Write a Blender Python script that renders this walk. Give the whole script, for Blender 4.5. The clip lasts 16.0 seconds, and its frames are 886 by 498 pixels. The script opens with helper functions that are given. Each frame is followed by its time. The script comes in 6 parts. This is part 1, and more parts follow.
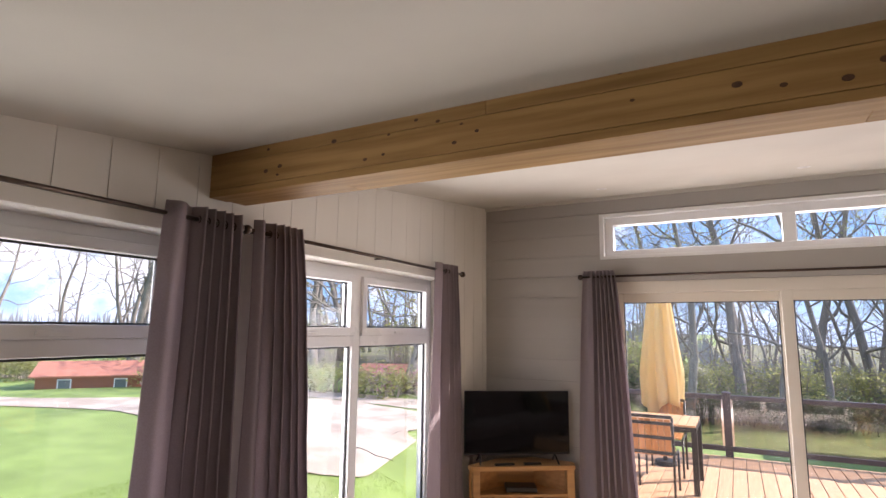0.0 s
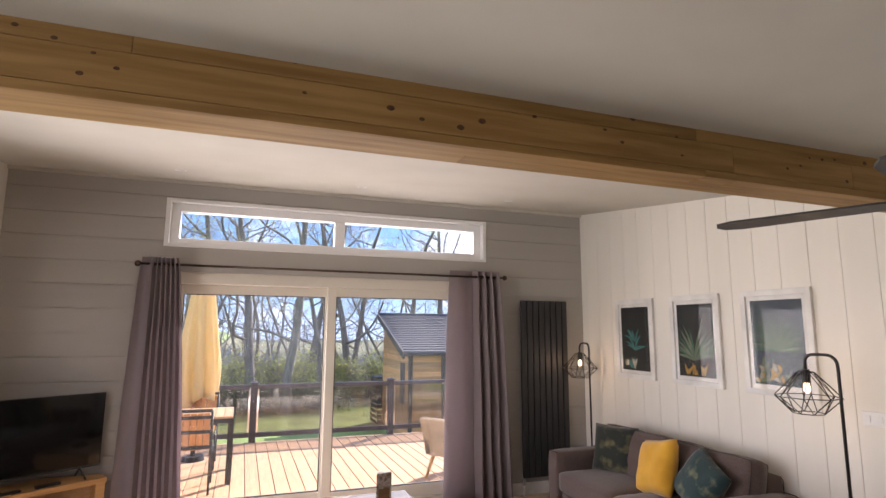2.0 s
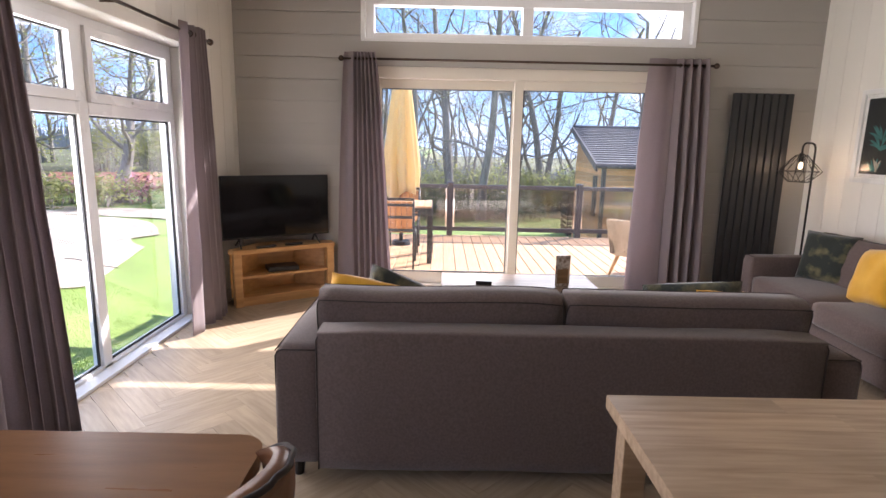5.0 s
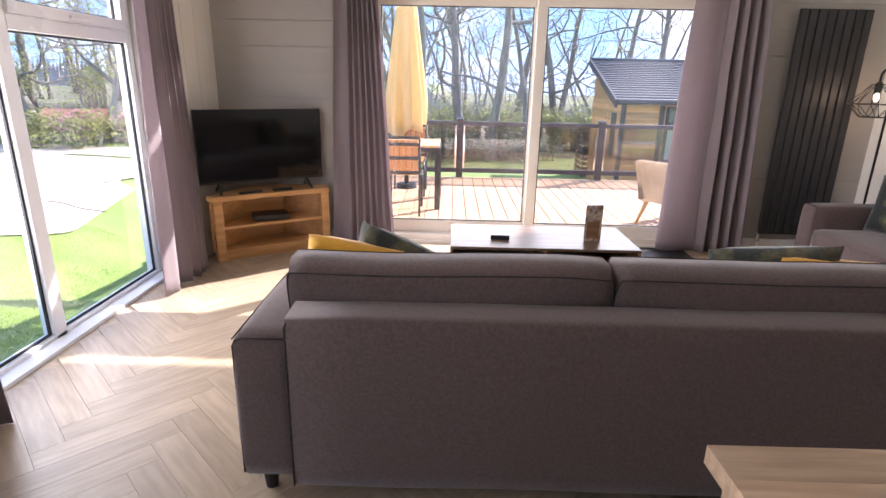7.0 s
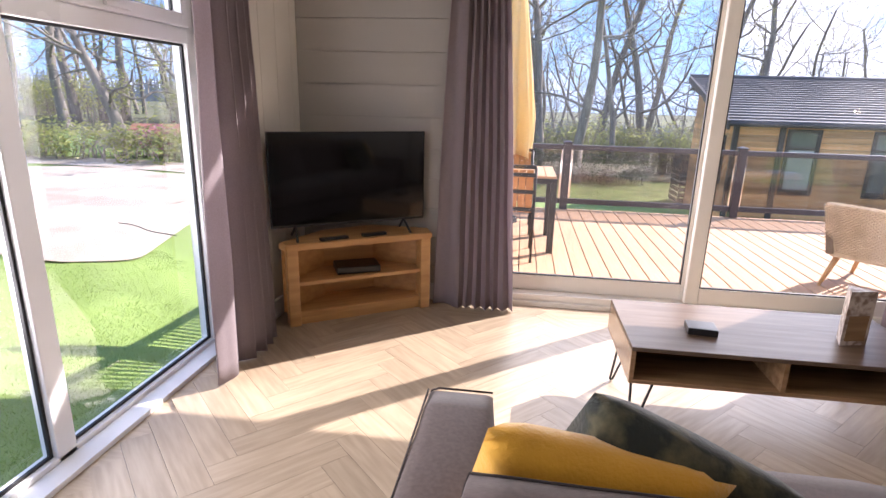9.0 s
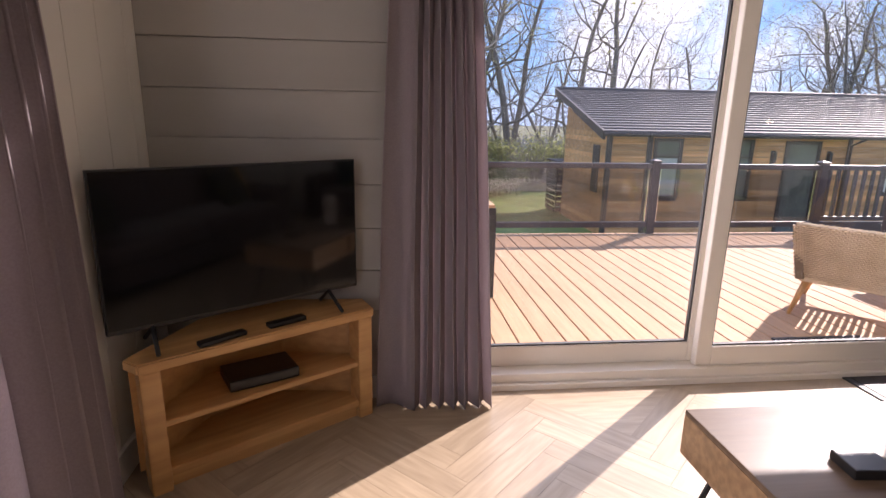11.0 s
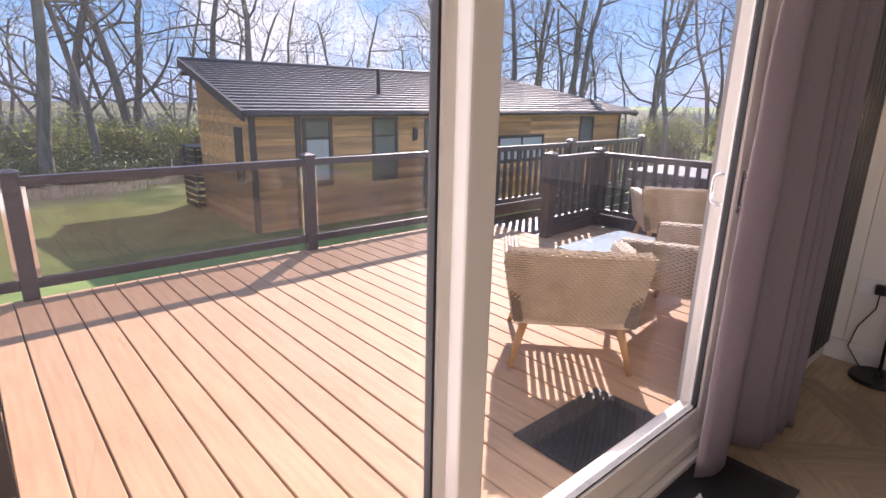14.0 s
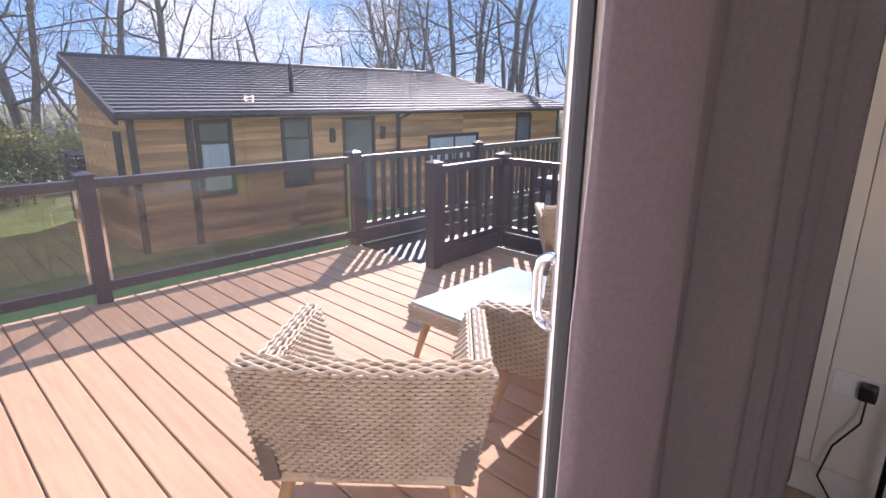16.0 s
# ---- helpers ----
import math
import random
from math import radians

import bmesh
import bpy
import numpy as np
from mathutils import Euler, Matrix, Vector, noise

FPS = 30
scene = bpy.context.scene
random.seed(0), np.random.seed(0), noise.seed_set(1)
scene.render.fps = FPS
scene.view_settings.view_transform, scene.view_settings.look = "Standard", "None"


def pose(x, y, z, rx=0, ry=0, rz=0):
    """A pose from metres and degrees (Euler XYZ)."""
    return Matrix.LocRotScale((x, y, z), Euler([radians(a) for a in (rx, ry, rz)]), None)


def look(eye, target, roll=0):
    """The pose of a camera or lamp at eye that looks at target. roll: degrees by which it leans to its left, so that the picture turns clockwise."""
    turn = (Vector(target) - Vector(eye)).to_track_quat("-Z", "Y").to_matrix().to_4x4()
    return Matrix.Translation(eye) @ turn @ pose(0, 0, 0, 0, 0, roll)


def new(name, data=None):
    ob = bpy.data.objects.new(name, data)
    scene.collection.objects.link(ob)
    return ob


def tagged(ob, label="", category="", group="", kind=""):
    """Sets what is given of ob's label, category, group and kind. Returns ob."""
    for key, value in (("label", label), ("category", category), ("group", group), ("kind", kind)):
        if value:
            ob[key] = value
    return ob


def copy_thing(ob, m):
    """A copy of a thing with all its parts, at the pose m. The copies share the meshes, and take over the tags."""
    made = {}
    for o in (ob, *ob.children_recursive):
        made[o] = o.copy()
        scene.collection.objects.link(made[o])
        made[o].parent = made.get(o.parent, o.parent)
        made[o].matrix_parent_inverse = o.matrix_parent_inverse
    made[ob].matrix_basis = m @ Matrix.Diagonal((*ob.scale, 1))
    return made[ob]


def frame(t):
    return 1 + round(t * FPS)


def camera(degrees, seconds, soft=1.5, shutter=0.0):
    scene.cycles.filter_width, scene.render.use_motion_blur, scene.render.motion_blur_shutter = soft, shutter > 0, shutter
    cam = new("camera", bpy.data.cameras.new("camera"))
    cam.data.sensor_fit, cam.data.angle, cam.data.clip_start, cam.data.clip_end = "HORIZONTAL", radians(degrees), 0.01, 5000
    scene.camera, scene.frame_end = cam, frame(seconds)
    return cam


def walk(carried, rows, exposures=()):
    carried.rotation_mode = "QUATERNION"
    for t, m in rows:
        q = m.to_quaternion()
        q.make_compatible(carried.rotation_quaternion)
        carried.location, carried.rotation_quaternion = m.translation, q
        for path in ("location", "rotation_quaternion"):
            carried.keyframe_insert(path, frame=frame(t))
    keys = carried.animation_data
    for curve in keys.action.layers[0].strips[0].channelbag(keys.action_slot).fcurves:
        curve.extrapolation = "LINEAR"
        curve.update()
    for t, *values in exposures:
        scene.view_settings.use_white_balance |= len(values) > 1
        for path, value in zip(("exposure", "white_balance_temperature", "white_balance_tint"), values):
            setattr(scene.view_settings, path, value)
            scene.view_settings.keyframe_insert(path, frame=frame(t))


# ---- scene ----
cam = camera(78.2, 16.0)
PATH = [
    (0, (0.145, 0.164, 1.734), (-0.788, 1.91, 2.023), 0.6),
    (0.5, (0.04, 0.273, 1.753), (-0.401, 2.201, 2.046), 0.3),
    (1, (-0.062, 0.25, 1.741), (-0.08, 2.227, 2.041), 0.3),
    (1.5, (-0.179, 0.201, 1.735), (0.265, 2.128, 2.029), 0.2),
    (2, (-0.269, 0.136, 1.686), (0.406, 1.996, 1.978), 0.3),
    (2.5, (-0.315, 0.1, 1.65), (0.345, 1.973, 1.888), 0.5),
    (3, (-0.336, 0.083, 1.601), (0.075, 2.039, 1.669), 0.8),
    (3.5, (-0.218, 0.05, 1.563), (-0.086, 2.043, 1.458), 1.1),
    (4, (-0.22, 0.034, 1.57), (-0.163, 2.022, 1.358), 1.2),
    (4.5, (-0.193, 0.057, 1.507), (-0.168, 2.039, 1.246), 1.2),
    (5, (-0.185, 0.105, 1.467), (-0.177, 2.07, 1.092), 1.2),
    (5.2, (-0.16, 0.123, 1.435), (-0.161, 2.077, 1.007), 1.1),
    (7.5, (-0.221, 0.992, 1.402), (-0.255, 2.903, 0.811), 1.3),
    (8, (-0.363, 1.292, 1.396), (-0.619, 3.188, 0.813), 1.4),
    (10.5, (-1.062, 2.669, 1.363), (-1.298, 4.595, 0.878), 1.3),
    (11, (-1.165, 2.978, 1.365), (-0.946, 4.906, 0.881), 1.1),
    (11.5, (-1.169, 3.273, 1.377), (-0.696, 5.153, 0.883), 1.2),
    (12, (-1.057, 3.612, 1.367), (-0.367, 5.42, 0.862), 2.1),
    (12.5, (-0.942, 3.949, 1.383), (-0.075, 5.677, 0.868), 1.7),
    (13, (-0.772, 4.207, 1.378), (0.267, 5.834, 0.853), 1.4),
    (13.5, (-0.542, 4.465, 1.421), (0.647, 5.981, 0.886), 1.4),
    (14, (-0.266, 4.716, 1.4), (1.012, 6.157, 0.86), 1.3),
    (14.5, (0.067, 4.853, 1.388), (1.413, 6.229, 0.843), 1.0),
    (15, (0.439, 4.998, 1.401), (1.812, 6.346, 0.855), 0.8),
    (15.5, (0.82, 5.091, 1.403), (2.207, 6.426, 0.859), 0.8),
    (16, (1.19, 5.13, 1.384), (2.581, 6.46, 0.839), 0.6),
]
EXPOSURE = [(0.0, 1.28, 6350, 23), (2.0, 1.33, 6350, 22), (3.5, 1.62, 6250, 20), (5.2, 1.6, 6100, 20), (7.3, 1.82, 6000, 22), (8.2, 1.76, 6000, 22), (10.3, 0.9, 6450, 26), (13.5, 0.92, 6400, 28), (14.2, 0.72, 6350, 28), (16.0, 0.76, 6050, 27)]
walk(cam, [(t, look(eye, target, roll)) for t, eye, target, roll in PATH], EXPOSURE)

# ---- world and light ----
SUN_AZ, SUN_EL = 39.6, 35.3          # azimuth from +x towards +y, elevation
sun_dir = Vector((math.cos(radians(SUN_AZ)) * math.cos(radians(SUN_EL)), math.sin(radians(SUN_AZ)) * math.cos(radians(SUN_EL)), math.sin(radians(SUN_EL))))
world = bpy.data.worlds.new("world")
scene.world = world
world.use_nodes = True
wn, wl = world.node_tree.nodes, world.node_tree.links
bg = wn["Background"]
sky = wn.new("ShaderNodeTexSky")
sky.sky_type, sky.sun_disc = 'NISHITA', False
sky.air_density, sky.dust_density, sky.ozone_density = 1.0, 0.15, 3.0
sky.sun_elevation, sky.sun_rotation = radians(SUN_EL), radians(90 - SUN_AZ)
cloud = wn.new("ShaderNodeTexNoise")
cloud.inputs["Scale"].default_value, cloud.inputs["Detail"].default_value, cloud.inputs["Roughness"].default_value = 3.2, 8, 0.62
cr = wn.new("ShaderNodeValToRGB")
cr.color_ramp.elements[0].position, cr.color_ramp.elements[1].position = 0.49, 0.61
cmix = wn.new("ShaderNodeMix")
cmix.data_type = 'RGBA'
cmix.inputs["B"].default_value = (5.0, 5.3, 5.8, 1)
wl.new(cloud.outputs["Fac"], cr.inputs["Fac"])
wl.new(cr.outputs["Color"], cmix.inputs["Factor"])
deep = wn.new("ShaderNodeMix")
deep.data_type = 'RGBA'
deep.inputs["Factor"].default_value = 0.8
deep.inputs["B"].default_value = (0.62, 1.8, 4.0, 1)
wl.new(sky.outputs["Color"], deep.inputs["A"])
wl.new(deep.outputs["Result"], cmix.inputs["A"])
wl.new(cmix.outputs["Result"], bg.inputs["Color"])
bg.inputs["Strength"].default_value = 0.145
sun = bpy.data.lights.new("sun", 'SUN')
sun.energy, sun.angle, sun.color = 5.0, radians(0.6), (1.0, 0.93, 0.82)
new("sun", sun).matrix_world = look((0, 0, 0), -sun_dir)


def window_light(name, x, y, z, w, h, aim, power, tint=(1.0, 0.96, 0.88)):
    """Sky light that enters through an opening."""
    d = bpy.data.lights.new(name, 'AREA')
    d.shape, d.size, d.size_y, d.energy, d.color = 'RECTANGLE', w, h, power, tint
    d.spread = radians(150)
    ob = new(name, d)
    ob.matrix_world = look((x, y, z), (x + aim[0], y + aim[1], z + aim[2]))
    return ob


window_light("sky_door", 0.55, 5.86, 1.12, 2.6, 1.75, (0, -1, 0), 20)
window_light("sky_transom", 0.6, 5.66, 2.61, 2.8, 0.24, (0, -1, -0.3), 3.5)
window_light("sky_window_far", -2.66, 3.36, 1.30, 1.6, 1.7, (1, 0.05, 0.12), 34)
window_light("sky_window_near", -2.66, 0.80, 1.30, 2.05, 1.7, (1, 0.2, 0.08), 18)

# ---- materials ----
def surf(name, c1, c2=None, scale=4.0, rough=0.6, bump=0.1, bscale=60.0, stretch=(1, 1, 1), rand=0.0, metal=0.0, lo=0.35, hi=0.65, sheen=0.0, spec=0.5, coat=0.0, big=0.12, dist=0.01):
    m = bpy.data.materials.new(name)
    m.use_nodes = True
    n, l = m.node_tree.nodes, m.node_tree.links
    b = n["Principled BSDF"]
    c2 = c2 or tuple(v * 0.8 for v in c1)
    tc = n.new("ShaderNodeTexCoord")
    mp = n.new("ShaderNodeMapping")
    mp.inputs["Scale"].default_value = stretch
    l.new(tc.outputs["Object"], mp.inputs["Vector"])
    vec = mp.outputs["Vector"]
    oi = n.new("ShaderNodeObjectInfo")
    if rand:
        ad = n.new("ShaderNodeVectorMath")
        ad.operation = 'ADD'
        sc = n.new("ShaderNodeMath")
        sc.operation, sc.inputs[1].default_value = 'MULTIPLY', 37.0
        l.new(oi.outputs["Random"], sc.inputs[0])
        l.new(vec, ad.inputs[0])
        l.new(sc.outputs[0], ad.inputs[1])
        vec = ad.outputs[0]
    t = n.new("ShaderNodeTexNoise")
    t.inputs["Scale"].default_value, t.inputs["Detail"].default_value = scale, 6
    l.new(vec, t.inputs["Vector"])
    r = n.new("ShaderNodeValToRGB")
    e = r.color_ramp.elements
    e[0].position, e[1].position = lo, hi
    e[0].color, e[1].color = (*c1, 1), (*c2, 1)
    l.new(t.outputs["Fac"], r.inputs["Fac"])
    t2 = n.new("ShaderNodeTexNoise")
    t2.inputs["Scale"].default_value, t2.inputs["Detail"].default_value = 0.9, 3
    l.new(tc.outputs["Object"], t2.inputs["Vector"])
    mr = n.new("ShaderNodeMapRange")
    mr.inputs["To Min"].default_value, mr.inputs["To Max"].default_value = 1 - big, 1 + big
    l.new(t2.outputs["Fac"], mr.inputs["Value"])
    hs = n.new("ShaderNodeHueSaturation")
    l.new(r.outputs["Color"], hs.inputs["Color"])
    val = mr.outputs["Result"]
    if rand:
        rr = n.new("ShaderNodeMapRange")
        rr.inputs["To Min"].default_value, rr.inputs["To Max"].default_value = 1 - rand, 1 + rand
        l.new(oi.outputs["Random"], rr.inputs["Value"])
        mu = n.new("ShaderNodeMath")
        mu.operation = 'MULTIPLY'
        l.new(val, mu.inputs[0])
        l.new(rr.outputs["Result"], mu.inputs[1])
        val = mu.outputs[0]
    l.new(val, hs.inputs["Value"])
    l.new(hs.outputs["Color"], b.inputs["Base Color"])
    b.inputs["Roughness"].default_value, b.inputs["Metallic"].default_value = rough, metal
    b.inputs["Specular IOR Level"].default_value = spec
    b.inputs["Sheen Weight"].default_value = sheen
    b.inputs["Coat Weight"].default_value = coat
    rm = n.new("ShaderNodeMapRange")
    rm.inputs["To Min"].default_value, rm.inputs["To Max"].default_value = max(0.02, rough - 0.08), min(1, rough + 0.08)
    l.new(t.outputs["Fac"], rm.inputs["Value"])
    l.new(rm.outputs["Result"], b.inputs["Roughness"])
    if bump:
        t3 = n.new("ShaderNodeTexNoise")
        t3.inputs["Scale"].default_value, t3.inputs["Detail"].default_value = bscale, 4
        l.new(vec, t3.inputs["Vector"])
        bp = n.new("ShaderNodeBump")
        bp.inputs["Strength"].default_value, bp.inputs["Distance"].default_value = bump, dist
        l.new(t3.outputs["Fac"], bp.inputs["Height"])
        l.new(bp.outputs["Normal"], b.inputs["Normal"])
    return m


def glass(name, tint=(1, 1, 1), gloss=1.0, ior=1.45):
    m = bpy.data.materials.new(name)
    m.use_nodes = True
    n, l = m.node_tree.nodes, m.node_tree.links
    n.remove(n["Principled BSDF"])
    tr, gl, lw, mx = n.new("ShaderNodeBsdfTransparent"), n.new("ShaderNodeBsdfGlossy"), n.new("ShaderNodeLayerWeight"), n.new("ShaderNodeMixShader")
    tr.inputs["Color"].default_value = (*tint, 1)
    gl.inputs["Roughness"].default_value = 0.01
    gl.inputs["Color"].default_value = (gloss, gloss, gloss, 1)
    lw.inputs["Blend"].default_value = 0.5
    pw, sc = n.new("ShaderNodeMath"), n.new("ShaderNodeMath")
    pw.operation, pw.inputs[1].default_value = 'POWER', 5.0
    sc.operation, sc.inputs[1].default_value, sc.inputs[2].default_value = 'MULTIPLY_ADD', 0.9, ((ior - 1) / (ior + 1)) ** 2
    l.new(lw.outputs["Facing"], pw.inputs[0])
    l.new(pw.outputs[0], sc.inputs[0])
    l.new(sc.outputs[0], mx.inputs[0])
    l.new(tr.outputs[0], mx.inputs[1])
    l.new(gl.outputs[0], mx.inputs[2])
    l.new(mx.outputs[0], n["Material Output"].inputs["Surface"])
    return m


def glow(name, color, strength):
    m = bpy.data.materials.new(name)
    m.use_nodes = True
    b = m.node_tree.nodes["Principled BSDF"]
    b.inputs["Emission Color"].default_value, b.inputs["Emission Strength"].default_value = (*color, 1), strength
    return m


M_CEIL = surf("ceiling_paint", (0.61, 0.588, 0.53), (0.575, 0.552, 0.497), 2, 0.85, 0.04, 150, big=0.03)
M_CREAM = surf("cream_board_paint", (0.80, 0.77, 0.71), (0.76, 0.73, 0.67), 3, 0.55, 0.04, 40, (1, 1, 0.1), big=0.03)
M_GREY = surf("grey_board_paint", (0.425, 0.405, 0.38), (0.395, 0.375, 0.352), 3, 0.5, 0.06, 40, (0.1, 1, 1), big=0.05, rand=0.02)
M_UPVC = surf("white_upvc", (0.82, 0.82, 0.82), (0.78, 0.78, 0.78), 2, 0.3, 0.01, 20, big=0.02)
M_UPVC_D = surf("cream_upvc", (0.80, 0.75, 0.67), (0.77, 0.72, 0.64), 2, 0.3, 0.01, 20, big=0.02)
M_GASKET = surf("black_gasket", (0.02, 0.02, 0.022), None, 10, 0.6, 0.02)
M_FLOOR = surf("oak_floor", (0.41, 0.32, 0.225), (0.325, 0.25, 0.172), 3.0, 0.36, 0.08, 30, (1.5, 14, 14), rand=0.11, big=0.08, dist=0.004)
M_BEAM = surf("knotty_pine", (0.41, 0.245, 0.085), (0.275, 0.152, 0.046), 2.2, 0.68, 0.2, 22, (0.8, 12, 12), big=0.12, dist=0.006, rand=0.11)
M_KNOT = surf("pine_knot", (0.06, 0.025, 0.012), (0.13, 0.06, 0.025), 40, 0.6, 0.05)
M_OAK = surf("oak_furniture", (0.58, 0.33, 0.13), (0.46, 0.245, 0.09), 2.5, 0.38, 0.06, 25, (1, 10, 10), big=0.1, dist=0.004)
M_TABLE = surf("oak_worktop", (0.50, 0.36, 0.24), (0.36, 0.245, 0.155), 3.0, 0.4, 0.06, 26, (1.2, 14, 14), rand=0.14, big=0.08, dist=0.004)
M_WALNUT = surf("walnut_veneer", (0.31, 0.185, 0.095), (0.21, 0.12, 0.06), 3, 0.22, 0.04, 25, (1, 12, 12), coat=0.3, spec=0.5)
M_LEATHER = surf("brown_leather", (0.17, 0.075, 0.035), (0.12, 0.05, 0.024), 5, 0.38, 0.12, 160, big=0.15, dist=0.003)
M_LEATHER_T = surf("tan_table_veneer", (0.24, 0.115, 0.05), (0.18, 0.085, 0.035), 3, 0.3, 0.04, 30, (1, 8, 8), big=0.12)
M_SOFA = surf("taupe_weave", (0.120, 0.087, 0.080), (0.092, 0.066, 0.060), 90, 0.92, 0.2, 420, sheen=0.25, spec=0.2, big=0.1, dist=0.003)
M_PIPE = surf("taupe_piping", (0.042, 0.032, 0.031), None, 50, 0.9, 0.1, 200)
M_CURT = surf("mauve_grey_cotton", (0.40, 0.342, 0.357), (0.36, 0.306, 0.32), 160, 0.85, 0.12, 300, sheen=0.08, spec=0.2, big=0.06, dist=0.002)
for lm in (M_CURT,):
    nn, ll = lm.node_tree.nodes, lm.node_tree.links
    pb, tl, mxs = nn["Principled BSDF"], nn.new("ShaderNodeBsdfTranslucent"), nn.new("ShaderNodeMixShader")
    ll.new(pb.inputs["Base Color"].links[0].from_socket, tl.inputs["Color"])
    mxs.inputs[0].default_value = 0.46
    ll.new(pb.outputs[0], mxs.inputs[1])
    ll.new(tl.outputs[0], mxs.inputs[2])
    ll.new(mxs.outputs[0], nn["Material Output"].inputs["Surface"])
M_YEL = surf("mustard_velvet", (0.72, 0.39, 0.035), (0.60, 0.31, 0.025), 6, 0.85, 0.2, 120, sheen=0.4, spec=0.2)
M_LEAFP = surf("dark_botanical_print", (0.022, 0.028, 0.024), (0.14, 0.125, 0.065), 11, 0.8, 0.2, 90, sheen=0.3, spec=0.2, lo=0.5, hi=0.68)
M_TEALP = surf("teal_botanical_print", (0.02, 0.045, 0.05), (0.16, 0.17, 0.10), 12, 0.8, 0.2, 90, sheen=0.3, spec=0.2, lo=0.52, hi=0.7)
M_BLACK = surf("black_plastic", (0.012, 0.012, 0.013), None, 8, 0.35, 0.02)
M_SCREEN = surf("tv_screen", (0.003, 0.003, 0.0035), (0.004, 0.004, 0.0045), 3, 0.05, 0.0, spec=0.45)
M_METAL = surf("black_metal", (0.015, 0.014, 0.014), (0.022, 0.02, 0.02), 12, 0.42, 0.05, 80, metal=0.3)
M_BRONZE = surf("dark_bronze", (0.10, 0.07, 0.055), (0.07, 0.05, 0.04), 12, 0.32, 0.03, metal=0.85)
M_CHROME = surf("chrome", (0.75, 0.75, 0.77), (0.7, 0.7, 0.72), 5, 0.1, 0.0, metal=1.0)
M_RAD = surf("anthracite_enamel", (0.022, 0.022, 0.024), (0.028, 0.028, 0.03), 6, 0.45, 0.05, 120)
M_RUBBER = surf("black_rubber", (0.02, 0.02, 0.021), (0.03, 0.03, 0.031), 20, 0.5, 0.4, 90)
M_DECK = surf("composite_deck", (0.55, 0.335, 0.185), (0.48, 0.29, 0.16), 3, 0.7, 0.3, 60, (14, 1, 14), rand=0.05, big=0.05, dist=0.004)
M_RAIL = surf("charcoal_brown_upvc", (0.056, 0.046, 0.052), (0.046, 0.038, 0.043), 5, 0.38, 0.05, 40, (1, 1, 6))
M_WICKER = surf("natural_wicker", (0.66, 0.52, 0.355), (0.54, 0.415, 0.27), 9, 0.55, 0.1, 200, rand=0.02, big=0.06)
# Core coloured dark to paint the shade in the gaps between strands.
M_WCORE = surf("shaded_wicker_core", (0.17, 0.12, 0.075), (0.13, 0.09, 0.055), 30, 0.7, 0.2, 120)
M_TEAK = surf("teak_leg", (0.55, 0.31, 0.12), (0.44, 0.24, 0.085), 4, 0.45, 0.05, 30, (6, 6, 1))
M_ORANGE = surf("oiled_slats", (0.50, 0.215, 0.06), (0.40, 0.16, 0.04), 4, 0.4, 0.06, 40, (6, 6, 1), rand=0.1)
M_CANVAS = surf("cream_canvas", (0.93, 0.82, 0.53), (0.90, 0.78, 0.48), 8, 0.85, 0.1, 90, big=0.05)
M_LARCH = surf("larch_cladding", (0.75, 0.395, 0.175), (0.53, 0.245, 0.09), 1.6, 0.65, 0.2, 14, (0.5, 6, 6), rand=0.38, big=0.1)
M_TILE = surf("slate_roof_tile", (0.085, 0.084, 0.092), (0.055, 0.054, 0.06), 3, 0.58, 0.3, 30, big=0.15)
M_TRIM = surf("dark_timber_trim", (0.035, 0.030, 0.030), None, 6, 0.5, 0.1, 40)
M_BARK = surf("tree_bark", (0.27, 0.24, 0.205), (0.16, 0.14, 0.118), 6, 0.9, 0.6, 25, (1, 1, 0.25), big=0.2, dist=0.03)
M_TWIG = surf("bare_twigs", (0.30, 0.26, 0.215), (0.21, 0.18, 0.15), 4, 0.9, 0.1, rand=0.2)
M_LEAF = surf("spring_leaves", (0.46, 0.47, 0.17), (0.32, 0.34, 0.12), 3, 0.65, 0.1, rand=0.2, big=0.25)
M_IVY = surf("dark_evergreen", (0.11, 0.17, 0.05), (0.07, 0.11, 0.035), 3, 0.5, 0.1, rand=0.2, big=0.25)
for lm, share in ((M_LEAF, 0.6), (M_IVY, 0.5), (M_CANVAS, 0.62)):
    nn, ll = lm.node_tree.nodes, lm.node_tree.links
    pb, tl, mxs = nn["Principled BSDF"], nn.new("ShaderNodeBsdfTranslucent"), nn.new("ShaderNodeMixShader")
    ll.new(pb.inputs["Base Color"].links[0].from_socket, tl.inputs["Color"])
    mxs.inputs[0].default_value = share
    ll.new(pb.outputs[0], mxs.inputs[1])
    ll.new(tl.outputs[0], mxs.inputs[2])
    ll.new(mxs.outputs[0], nn["Material Output"].inputs["Surface"])
# Pale blue-grey carries the haze of distance in the colour itself.
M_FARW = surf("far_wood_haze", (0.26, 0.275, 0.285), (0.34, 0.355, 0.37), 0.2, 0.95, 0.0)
M_GRASS = surf("lawn", (0.20, 0.285, 0.065), (0.145, 0.21, 0.045), 1.2, 0.85, 0.4, 40, big=0.2, dist=0.02)
M_BLADE = surf("grass_blades", (0.29, 0.40, 0.10), (0.23, 0.33, 0.075), 2, 0.9, 0.0, big=0.2)
nn, ll = M_BLADE.node_tree.nodes, M_BLADE.node_tree.links
tl, mxs = nn.new("ShaderNodeBsdfTranslucent"), nn.new("ShaderNodeMixShader")
ll.new(nn["Principled BSDF"].inputs["Base Color"].links[0].from_socket, tl.inputs["Color"])
